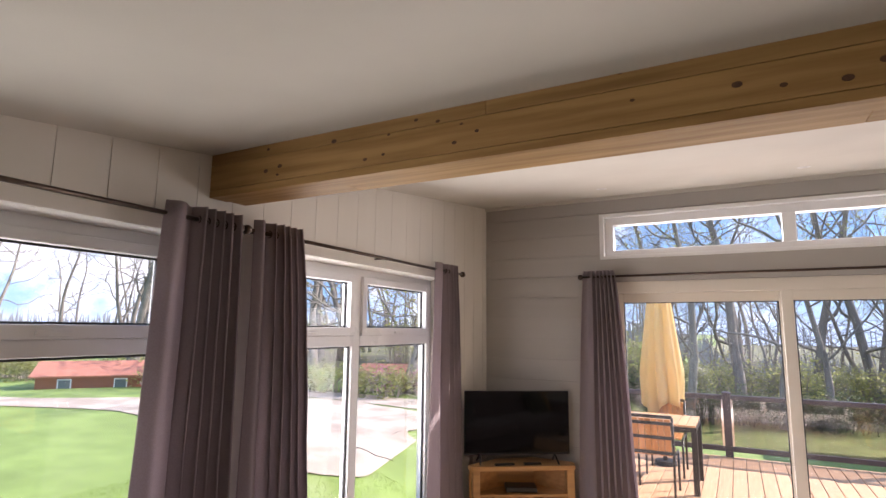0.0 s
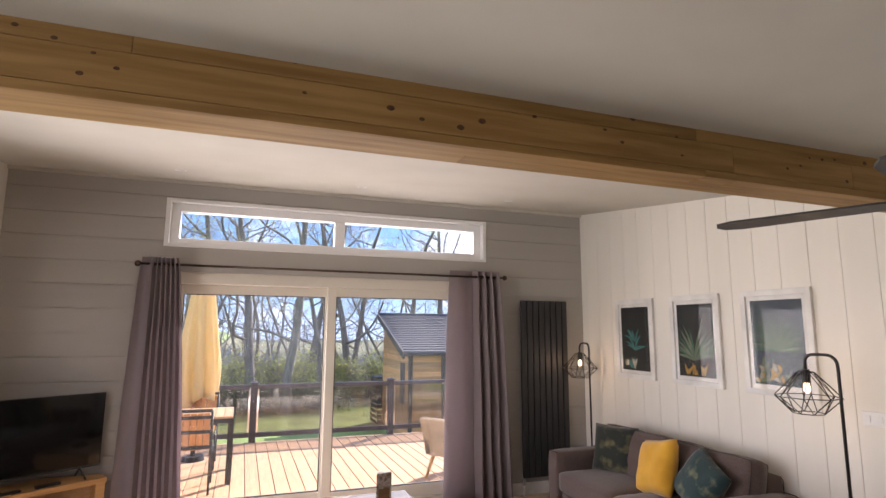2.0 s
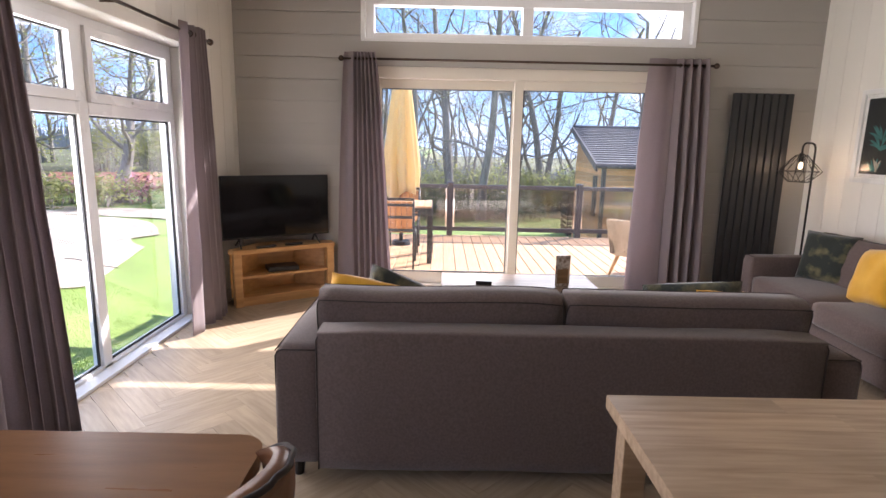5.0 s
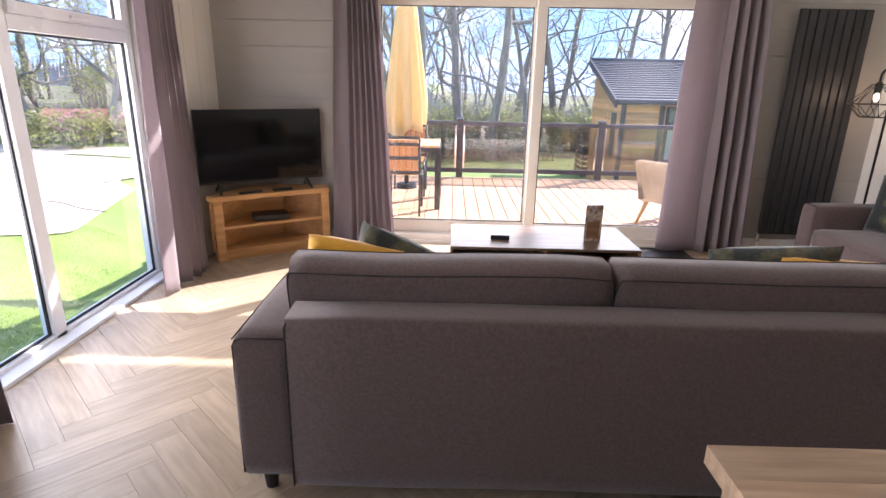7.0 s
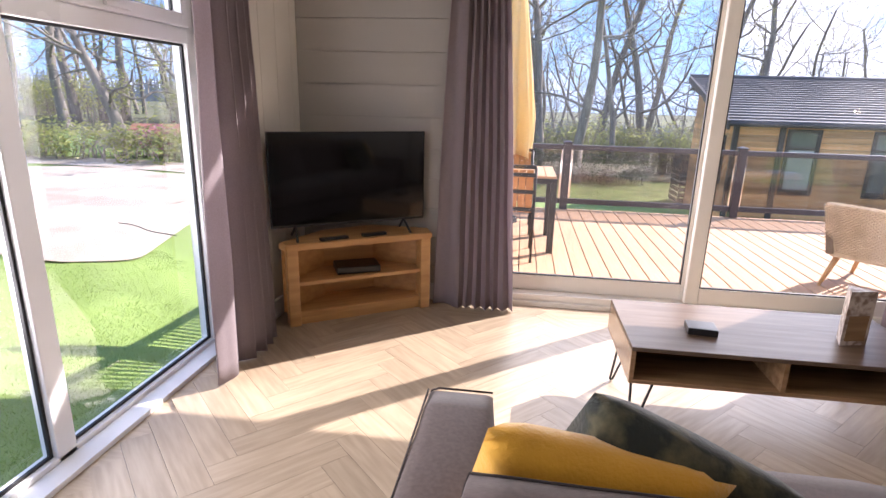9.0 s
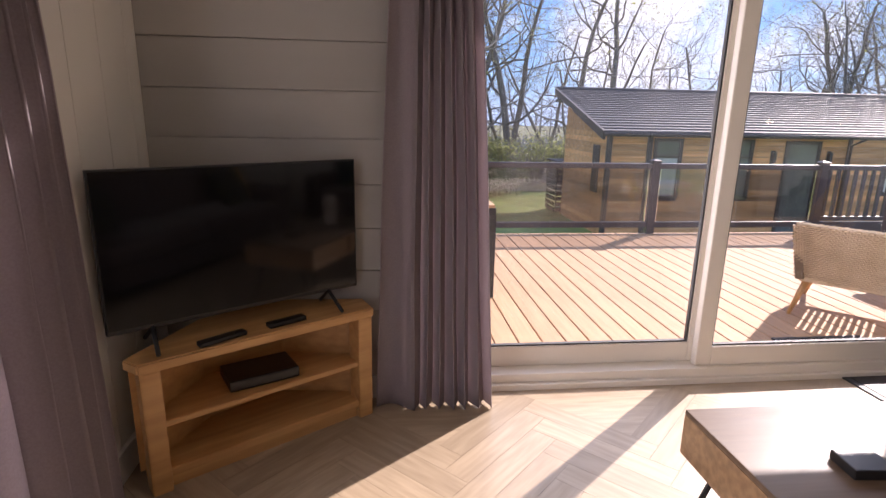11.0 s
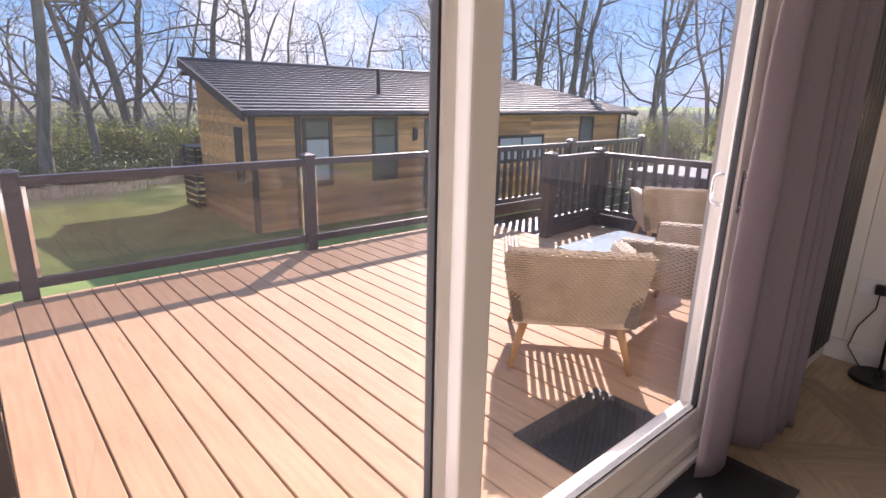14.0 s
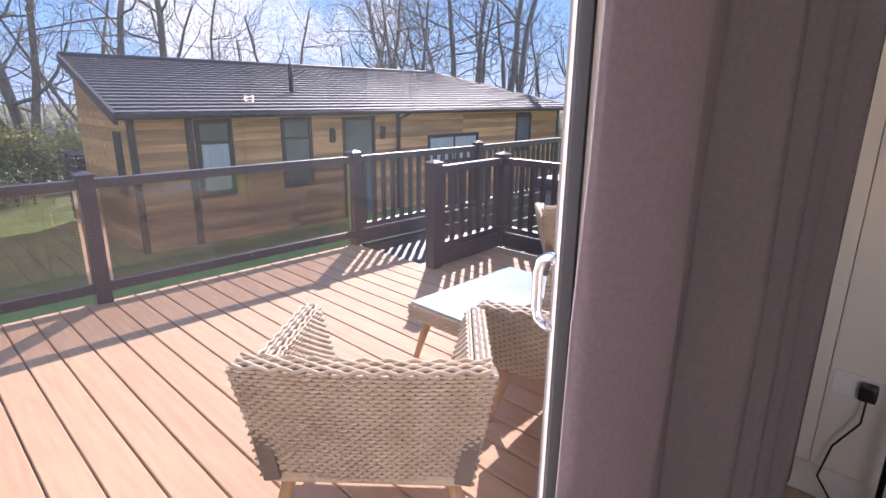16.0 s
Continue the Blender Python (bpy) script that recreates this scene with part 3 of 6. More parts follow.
# ---- curtains ----
def curtain(label, axis, off, top, bot, folds, amp, z_top, seed=0.0, lead=0.3, tuck=(0.0, 0.0), out=1.0, flip=False, group="curtains"):
    """Eyelet curtain in the plane axis = off: one lazy leading fold, then tight folds."""
    cx, zb = (top[0] + top[1]) / 2, 0.009
    th = thing("curtain", label, "curtain", *((cx, off) if axis == 'y' else (off, cx)), 0, 0, group)
    nu, nv = folds * 14 + 24, 26
    v, f = [], []

    def fold(u):
        """Phase and depth factor at the share u of the cloth's width."""
        if u < lead:
            return 1.5 * math.pi * u / lead, 0.75
        return 1.5 * math.pi + 2 * math.pi * folds * (u - lead) / (1 - lead), 1.0

    for j in range(nv + 1):
        w = j / nv
        z = z_top + (zb - z_top) * w
        e = w ** 0.7
        s0, s1 = top[0] + (bot[0] - top[0]) * e, top[1] + (bot[1] - top[1]) * e
        for i in range(nu + 1):
            u = i / nu
            ph, k = fold(u)
            a = amp * k * (1 + 0.2 * w) * (0.8 + 0.45 * noise.noise(Vector((u * 5, w * 0.9, seed))))
            d = a * math.sin(ph + 0.45 * noise.noise(Vector((u * 3, w * 2.0, seed + 7)))) * out
            share = 1 - u if flip else u
            s = s0 + (s1 - s0) * share + (0.16 * amp * math.sin(2 * ph) if u > lead else 0.0) + 0.012 * w * noise.noise(Vector((u * 8, w * 3, seed + 3)))
            zz = z + (0.004 * math.sin(ph * 0.5 + seed) if j == nv else 0)
            d += (tuck[0] + (tuck[1] - tuck[0]) * share) * min(1.0, 0.35 + 2.2 * w)
            d += 0.004 * noise.noise(Vector((s * 9, z * 4, seed)))
            v.append((s - cx, d, zz) if axis == 'y' else (d, s - cx, zz))
    for j in range(nv):
        for i in range(nu):
            a = j * (nu + 1) + i
            f.append((a, a + 1, a + nu + 2, a + nu + 1))
    cl = raw("cloth", v, f, M_CURT, th, "", True)
    so = cl.modifiers.new("thickness", 'SOLIDIFY')
    so.thickness, so.offset = 0.004, 0
    for k in range(folds * 2):
        u = lead + (1 - lead) * (k + 0.5) / (folds * 2)
        s = top[0] + (top[1] - top[0]) * (1 - u if flip else u) - cx
        c = Vector((s, 0, z_top - 0.06)) if axis == 'y' else Vector((0, s, z_top - 0.06))
        pts = []
        for q in range(13):
            an = 2 * math.pi * q / 12
            pts.append(c + (Vector((0, math.cos(an), math.sin(an))) if axis == 'y' else Vector((math.cos(an), 0, math.sin(an)))) * 0.019)
        tube("eyelet", pts, 0.003, M_BRONZE, th, 5)
    return th


curtain("mauve-grey eyelet curtain drawn beside the patio doors", 'y', 5.315, (-1.10, -0.82), (-1.20, -0.66), 6, 0.046, 2.285, 1.0, 0.32)
curtain("mauve-grey eyelet curtain bunched by the dark radiator", 'y', 5.315, (1.70, 2.25), (1.655, 2.385), 4, 0.05, 2.285, 5.0, 0.46, (0.085, -0.01), -1.0)
curtain("mauve-grey eyelet curtain beside the television corner", 'x', -2.04, (4.12, 4.50), (4.03, 4.66), 4, 0.05, 2.285, 9.0, 0.42)
curtain("mauve-grey eyelet curtain at the near end of the window", 'x', -2.04, (2.16, 2.50), (2.16, 2.68), 5, 0.052, 2.285, 13.0, 0.3)
curtain("mauve-grey eyelet curtain on the dining window", 'x', -2.04, (1.66, 2.07), (1.58, 2.10), 5, 0.052, 2.285, 17.0, 0.38)


def rod(p0, p1, label, brackets):
    d = (Vector(p1) - Vector(p0)).normalized()
    th = thing("curtain_rod", label, "curtain rod", *p0, 0, "curtain rods")
    L = (Vector(p1) - Vector(p0)).length
    tube("pole", [(0, 0, 0), d * L], 0.011, M_BRONZE, th, 10)
    for e, sg in ((0, -1), (L, 1)):
        bm = bmesh.new()
        bmesh.ops.create_uvsphere(bm, u_segments=12, v_segments=8, radius=0.026, matrix=Matrix.Translation(d * (e + sg * 0.02)))
        part("finial", bm, M_BRONZE, th, "", True)
    out = Vector((0, 1, 0)) if abs(d.x) > 0.5 else Vector((-1, 0, 0))
    reach = 0.12 if abs(d.x) > 0.5 else 0.11
    for b in brackets:
        tube("bracket", [d * b, d * b + out * reach], 0.007, M_BRONZE, th, 6)


rod((-1.11, 5.315, 2.226), (2.285, 5.315, 2.226), "dark bronze curtain rod over the patio doors", (0.05, 1.70, 3.33))
rod((-2.04, 2.14, 2.226), (-2.04, 4.62, 2.226), "dark bronze curtain rod over the tall window", (0.06, 1.25, 2.42))
rod((-2.04, -0.4, 2.226), (-2.04, 2.05, 2.226), "dark bronze curtain rod over the dining window", (0.06, 1.2, 2.36))


# ---- soft furniture ----
def box_cushion(w, d, h, puff, crown, seed):
    """Upright cushion: two crowned faces joined by a boxing strip; returns mesh and its two seam loops."""
    bm = bmesh.new()
    n, g = 18, {}
    rim = {}
    for side in (-1, 1):
        for i in range(n + 1):
            for j in range(n + 1):
                u, t = 2 * i / n - 1, 2 * j / n - 1
                sag = 0.02 * noise.noise(Vector((u * 1.7, t * 1.3, seed))) * (1 - t * t * 0.3)
                x = u * w / 2 - 0.012 * u * abs(u) * abs(t) ** 6
                z = t * h / 2 + (crown * (1 - u * u) + sag * 0.7 if t > 0 else 0) * max(0.0, t) - 0.010 * abs(u) ** 6 * t
                e = max(0.0, (1 - abs(u) ** 3.0) * (1 - abs(t) ** 3.0))
                y = side * (d / 2 + puff * e) + 0.012 * e * noise.noise(Vector((u * 3, t * 3, seed + side)))
                g[side, i, j] = bm.verts.new((x, y, z))
    order = [(i, n) for i in range(n)] + [(n, n - j) for j in range(n)] + [(n - i, 0) for i in range(n)] + [(0, j) for j in range(n)]
    mid = {}
    for k, (i, j) in enumerate(order):
        a, b = g[-1, i, j].co, g[1, i, j].co
        m = (a + b) / 2
        o = Vector((m.x / (w / 2), 0, m.z / (h / 2)))
        mid[k] = bm.verts.new(m + Vector((0.010 * o.x * (abs(o.x) > 0.9), 0, 0.012 * o.z * (abs(o.z) > 0.9) + 0.006 * noise.noise(m * 4 + Vector((seed, 0, 0))))))
    for side in (-1, 1):
        for i in range(n):
            for j in range(n):
                q = [g[side, i, j], g[side, i + 1, j], g[side, i + 1, j + 1], g[side, i, j + 1]]
                bm.faces.new(q if side == -1 else q[::-1])
    m4 = len(order)
    for k in range(m4):
        a, b = order[k], order[(k + 1) % m4]
        bm.faces.new((g[-1, a[0], a[1]], g[-1, b[0], b[1]], mid[(k + 1) % m4], mid[k]))
        bm.faces.new((mid[k], mid[(k + 1) % m4], g[1, b[0], b[1]], g[1, a[0], a[1]]))
    for side in (-1, 1):
        rim[side] = [g[side, i, j].co.copy() for i, j in order]
        rim[side].append(rim[side][0].copy())
    return bm, rim


def sofa(label, x, y, rz, W, D, aw, group="sofas"):
    th = thing("sofa", label, "sofa", x, y, 0, rz, group)
    h = W / 2
    bk = part("back", soft_box(-h + aw - 0.01, h - aw + 0.01, -D / 2, -D / 2 + 0.17, 0.066, 0.695, 0.022, 0.006, 9, 1), M_SOFA, th, "", True)
    for s in (-1, 1):
        xe = s * (h - aw + 0.003)
        tube("piping", [(xe, -D / 2 + 0.006, 0.07), (xe, -D / 2 + 0.006, 0.66), (xe - s * 0.008, -D / 2 + 0.009, 0.678)], 0.003, M_PIPE, bk, 6)
    part("base", soft_box(-h + aw, h - aw, -D / 2 + 0.17, D / 2 - 0.03, 0.07, 0.27, 0.02, 0.004, 7, 2), M_SOFA, th, "", True)
    for s in (-1, 1):
        a = part("arm", soft_box(*sorted((s * h, s * (h - aw))), -D / 2 + 0.045, D / 2, 0.066, 0.60, 0.03, 0.008, 8, 3 + s), M_SOFA, th, "", True)
        for yy in (-D / 2 + 0.053, D / 2 - 0.008):
            tube("piping", [(s * (h - 0.010), yy, 0.08), (s * (h - 0.010), yy, 0.57), (s * (h - 0.02), yy, 0.59), (s * (h - 0.04), yy, 0.598), (s * (h - aw + 0.012), yy, 0.598)], 0.003, M_PIPE, a, 6)
        tube("piping", [(s * (h - 0.009), -D / 2 + 0.06, 0.592), (s * (h - 0.007), 0, 0.594), (s * (h - 0.009), D / 2 - 0.01, 0.592)], 0.003, M_PIPE, a, 6)
    cw = (W - 2 * aw) / 2
    for k in (0, 1):
        x0 = -h + aw + k * cw
        part("seat_cushion", soft_box(x0 + 0.004, x0 + cw - 0.004, -D / 2 + 0.2, D / 2 + 0.01, 0.272, 0.45, 0.045, 0.018, 8, 9 + k), M_SOFA, th, "", True)
        wide = cw + 0.034
        bm, rim = box_cushion(wide, 0.15, 0.455, 0.045, -0.012, 20 + 3 * k + W)
        m = pose(x0 + cw / 2 + (-0.02 if k == 0 else 0.02), -D / 2 + 0.29, 0.592, 14, 0, 0)
        for q in bm.verts:
            q.co = m @ q.co
        c = part("back_cushion", bm, M_SOFA, th, "", True)
        for side in (-1, 1):
            tube("piping", [m @ p for p in rim[side]], 0.003, M_PIPE, c, 5)
    for sx in (-1, 1):
        for sy in (-1, 1):
            part("foot", cyl(bmesh.new(), sx * (h - 0.09), sy * (D / 2 - 0.09), 0.0, 0.075, 0.022, 0.03, 10), M_BLACK, th)
    return th


sofa("taupe fabric three-seat sofa seen from behind, dark piping", 0.372, 2.725, 0, 2.53, 0.95, 0.20)
sofa("taupe fabric two-seat sofa against the cream wall", 2.875, 3.815, 90, 1.84, 0.88, 0.17)


def pillow(label, x, y, z, rx, rz, material, size=0.46, ry=0):
    ob = part("pillow", cushion_mesh(size, size, 0.16), material, None, "", True)
    ob.matrix_world = pose(x, y, z, rx, ry, rz)
    return tagged(ob, label, "pillow", "scatter pillows")


pillow("mustard yellow scatter pillow leaning on the sofa arm", -0.54, 2.72, 0.635, 24, 6, M_YEL, 0.42, 12)
pillow("dark botanical print scatter pillow on the sofa", -0.38, 2.80, 0.620, 24, -6, M_LEAFP, 0.44, 22)
pillow("mustard yellow scatter pillow on the far end of the sofa", 1.30, 2.74, 0.60, 26, -10, M_YEL, 0.44)
pillow("dark botanical print scatter pillow on the far end of the sofa", 1.13, 2.84, 0.61, 26, -18, M_LEAFP, 0.46, -8)
pillow("dark green botanical print pillow on the wall sofa", 2.90, 4.36, 0.64, 14, 116, M_LEAFP, 0.41)
pillow("plain mustard yellow pillow on the wall sofa", 2.82, 3.74, 0.635, 20, 84, M_YEL, 0.43, 12)
pillow("teal botanical print pillow on the wall sofa", 2.84, 3.33, 0.615, 26, 74, M_TEALP, 0.39, -24)

# ---- television corner ----
tvd = Vector((0.821, 0.544, 0)).normalized()
tv_rz = math.degrees(math.atan2(tvd.y, tvd.x))
tv = thing("television", "black flat screen television on two feet, switched off", "television", -1.6845 - 0.01, 5.081 + 0.015, 0.523, tv_rz)
part("bezel", bx(-0.4925, 0.4925, 0.0, 0.03, 0.075, 0.643, bev=0.004), M_BLACK, tv)
part("screen", bx(-0.485, 0.485, -0.003, 0.004, 0.092, 0.636), M_SCREEN, tv, "glossy black screen")
part("back_housing", bx(-0.35, 0.35, 0.028, 0.07, 0.10, 0.45, bev=0.012), M_BLACK, tv)
for s in (-1, 1):
    v, f = [], []
    tube_data(v, f, [(s * 0.36, -0.10, 0.008), (s * 0.35, 0.0, 0.08), (s * 0.36, 0.10, 0.008)], [0.008] * 3, 8)
    raw("foot", v, f, M_BLACK, tv, "", True)

stand = thing("tv_stand", "oak corner television stand with one open shelf", "tv stand", -1.61, 5.03, 0, tv_rz)


def plan(pts, z0, z1, bev=0.0):
    bm = bmesh.new()
    lo = [bm.verts.new((*p, z0)) for p in pts]
    hi = [bm.verts.new((*p, z1)) for p in pts]
    bm.faces.new(lo[::-1])
    bm.faces.new(hi)
    for i in range(len(pts)):
        bm.faces.new((lo[i], lo[(i + 1) % len(pts)], hi[(i + 1) % len(pts)], hi[i]))
    if bev:
        bmesh.ops.bevel(bm, geom=list(bm.edges), offset=bev, segments=2, affect='EDGES')
    return bm


OUT = [(-0.47, -0.02), (0.47, -0.02), (0.50, 0.12), (0.18, 0.34), (-0.18, 0.30), (-0.50, 0.06)]
INN = [(-0.43, 0.0), (0.43, 0.0), (0.47, 0.12), (0.17, 0.32), (-0.17, 0.28), (-0.47, 0.06)]
part("top_board", plan(OUT, 0.483, 0.523, 0.006), M_OAK, stand)
part("shelf", plan(INN, 0.255, 0.277, 0.003), M_OAK, stand)
part("bottom_board", plan(INN, 0.05, 0.085, 0.004), M_OAK, stand)
part("plinth", plan([(x * 0.97, y + 0.02) for x, y in INN], 0.0, 0.05), M_OAK, stand)
for s in (-1, 1):
    part("post", bx(*sorted((s * 0.465, s * 0.395)), -0.012, 0.075, 0.0, 0.484, bev=0.008), M_OAK, stand)
part("side_panel", plan([(-0.465, 0.06), (-0.485, 0.055), (-0.20, 0.29), (-0.18, 0.27)], 0.08, 0.484), M_OAK, stand)
part("side_panel", plan([(0.465, 0.06), (0.49, 0.11), (0.19, 0.33), (0.17, 0.30)], 0.08, 0.484), M_OAK, stand)
part("back_panel", plan([(-0.19, 0.272), (0.18, 0.312), (0.18, 0.325), (-0.19, 0.285)], 0.08, 0.484), M_OAK, stand)


def on_stand(name, label, cat, bm, mt, dx, dy, z, rz=0):
    ob = part(name, bm, mt)
    ob.matrix_world = pose(-1.61, 5.03, 0, 0, 0, tv_rz) @ pose(dx, dy, z, 0, 0, rz)
    return tagged(ob, label, cat)


on_stand("set_top_box", "black set-top box on the oak shelf", "media box", bx(-0.14, 0.14, -0.09, 0.09, 0.004, 0.05, bev=0.008), M_BLACK, 0.0, 0.13, 0.277, -6)
on_stand("remote_control", "black remote control lying on the stand", "remote", bx(-0.09, 0.09, -0.022, 0.022, 0, 0.018, bev=0.006), M_BLACK, -0.17, 0.025, 0.523, 8)
on_stand("remote_control", "black remote control lying on the stand", "remote", bx(-0.08, 0.08, -0.022, 0.022, 0, 0.02, bev=0.006), M_BLACK, 0.09, 0.04, 0.523, 3)

# ---- coffee table ----
ct = thing("coffee_table", "walnut coffee table with open cubbies on hairpin legs", "coffee table", 0.415, 4.22, 0)
W2, D2 = 0.59, 0.28
# Top's walnut is darkened to offset the strong light from sky_door.
M_LACQ = surf("dimmed_lacquered_walnut", (0.135, 0.09, 0.06), (0.10, 0.065, 0.042), 3, 0.34, 0.03, 25, (1, 12, 12), coat=0.0, spec=0.2)
part("top", bx(-W2, W2, -D2, D2, 0.412, 0.43, bev=0.003), M_LACQ, ct, "glossy lacquered top, coloured darker against the door light")
part("bottom", bx(-W2, W2, -D2, D2, 0.27, 0.288, bev=0.003), M_WALNUT, ct)
for x0, x1 in ((-W2, -W2 + 0.018), (W2 - 0.018, W2), (-0.009, 0.009)):
    part("end_panel", bx(x0, x1, -D2 + 0.001, D2 - 0.001, 0.288, 0.412), M_WALNUT, ct)
part("back_panel", bx(-W2 + 0.018, W2 - 0.018, D2 - 0.03, D2 - 0.015, 0.288, 0.412), M_WALNUT, ct)
for sx in (-1, 1):
    for sy in (-1, 1):
        v, f = [], []
        cx, cy = sx * (W2 - 0.07), sy * (D2 - 0.06)
        tube_data(v, f, [(cx - 0.05 * sx, cy, 0.27), (cx + sx * 0.025, cy + sy * 0.02, 0.012), (cx + sx * 0.032, cy + sy * 0.024, 0.006), (cx + sx * 0.038, cy + sy * 0.02, 0.012), (cx + 0.03 * sx, cy - sy * 0.07, 0.27)], [0.006] * 5, 8)
        raw("hairpin_leg", v, f, M_METAL, ct, "", True)
lf = thing("leaflet_stand", "upright three-sided paper leaflet on the coffee table", "leaflet", 0.735, 4.17, 0.43, 14)
bm = plan([(-0.06, -0.035), (0.06, -0.035), (0.0, 0.05)], 0, 0.235)
M_CARD = surf("printed_card", (0.55, 0.48, 0.42), (0.22, 0.15, 0.11), 26, 0.5, 0.02, lo=0.45, hi=0.6)
part("card", bm, M_CARD, lf)
part("picture_panel", bx(-0.045, 0.045, -0.037, -0.0355, 0.02, 0.13), M_WALNUT, lf)
bxx = part("coaster_box", bx(-0.06, 0.06, -0.05, 0.05, 0, 0.03, bev=0.004), M_BLACK)
bxx.matrix_world = pose(0.15, 4.16, 0.43, 0, 0, -6)
tagged(bxx, "small black coaster box on the coffee table", "box")

# ---- dining pieces ----
dt = thing("dining_table", "pale oak butcher-block dining table", "dining table", 1.10, 1.18, 0)
for k in range(9):
    y0 = -0.43 + k * 0.0956
    cuts = [-0.785] + sorted(random.Random(k).uniform(-0.6, 0.7) for _ in range(2)) + [0.9]
    for a, b in zip(cuts, cuts[1:]):
        part("stave", bx(a, b - 0.0006, y0, y0 + 0.095, 0.71, 0.75), M_TABLE, dt)
for sx in (-0.72, 0.83):
    for sy in (-0.37, 0.37):
        part("leg", bx(sx - 0.035, sx + 0.035, sy - 0.035, sy + 0.035, 0, 0.71, bev=0.004), M_TABLE, dt)
part("apron", bx(-0.69, 0.80, -0.33, 0.33, 0.63, 0.709), M_TABLE, dt)

bt = thing("side_table", "tan brown table with rounded corners by the window", "table", -1.27, 0.95, 0)
bm = bmesh.new()
ring = []
for (cx, cy), a0 in zip(((-0.60, -0.33), (0.60, -0.33), (0.60, 0.33), (-0.60, 0.33)), (180, 270, 0, 90)):
    for q in range(7):
        an = radians(a0 + 15 * q)
        ring.append((cx + 0.07 * math.cos(an), cy + 0.07 * math.sin(an)))
part("tabletop", plan(ring, 0.722, 0.75), M_LEATHER_T, bt)
part("edge_band", plan([(x * 0.992, y * 0.988) for x, y in ring], 0.70, 0.722), M_LEATHER, bt)
for sx in (-0.55, 0.55):
    for sy in (-0.28, 0.28):
        part("leg", cyl(bmesh.new(), sx, sy, 0, 0.70, 0.018, 0.024, 12), M_METAL, bt)

ch = thing("dining_chair", "brown quilted leather dining chair with rounded back", "chair", -0.79, 1.10, 0, 78)
bm = soft_box(-0.22, 0.22, -0.22, 0.22, 0.42, 0.50, 0.03, 0.015, 6)
part("seat", bm, M_LEATHER, ch, "", True)
bm = bmesh.new()
nu, nv = 18, 12
gr = {}
for s in (0, 1):
    for i in range(nu + 1):
        for j in range(nv + 1):
            u, w = 2 * i / nu - 1, j / nv
            hw = 0.225 * (1 - 0.35 * max(0, w - 0.45) ** 2 / 0.3)
            top = 0.86 - 0.07 * abs(u) ** 2.5
            z = 0.47 + (top - 0.47) * w
            an = u * radians(52)
            quilt = 0.008 * abs(math.sin(u * 9 + (w * 4)))
            r = 0.30 + (0.022 + quilt if s == 0 else -0.014)
            gr[s, i, j] = bm.verts.new((r * math.sin(an) * hw / 0.225, -r * math.cos(an) + 0.06 - 0.06 * w, z))
for s in (0, 1):
    for i in range(nu):
        for j in range(nv):
            q = [gr[s, i, j], gr[s, i + 1, j], gr[s, i + 1, j + 1], gr[s, i, j + 1]]
            bm.faces.new(q if s == 0 else q[::-1])
for i in range(nu):
    for j in (0, nv):
        bm.faces.new([gr[0, i, j], gr[0, i + 1, j], gr[1, i + 1, j], gr[1, i, j]])
for j in range(nv):
    for i in (0, nu):
        bm.faces.new([gr[0, i, j], gr[0, i, j + 1], gr[1, i, j + 1], gr[1, i, j]])
rim = [gr[0, i, nv].co.copy() for i in range(nu + 1)]
bk = part("backrest", bm, M_LEATHER, ch, "", True)
tube("piping", rim, 0.007, M_PIPE, bk, 6)
for sx in (-0.17, 0.17):
    for sy in (-0.17, 0.17):
        tube("leg", [(sx, sy, 0.42), (sx * 1.2, sy * 1.2, 0)], [0.014, 0.010], M_METAL, ch, 8)


# ---- wall radiator, lamps, pictures, small fixtures ----
rad = thing("radiator", "tall anthracite vertical panel radiator on the wall", "radiator", 2.80, 5.385, 0)
for k in range(8):
    x0 = -0.286 + k * 0.0715
    part("column", bx(x0, x0 + 0.064, -0.035, -0.005, 0.18, 2.0, bev=0.010), M_RAD, rad)
for z in (0.24, 1.92):
    part("header_tube", bx(-0.27, 0.27, -0.006, 0.022, z - 0.02, z + 0.02, bev=0.008), M_RAD, rad)
for z in (0.4, 1.75):
    part("wall_bracket", bx(-0.12, -0.08, 0.02, 0.052, z - 0.03, z + 0.03), M_RAD, rad)
valve = thing("radiator_valve", "chrome radiator valve with white pipe at the floor", "valve", 2.53, 5.372, 0)
part("pipe", cyl(bmesh.new(), 0, 0, 0, 0.13, 0.008, None, 10), M_UPVC, valve)
part("valve_body", cyl(bmesh.new(), 0, 0, 0.11, 0.18, 0.014, None, 12), M_CHROME, valve)
part("valve_cap", cyl(bmesh.new(), 0, 0, 0.18, 0.235, 0.018, 0.015, 12), M_UPVC, valve)


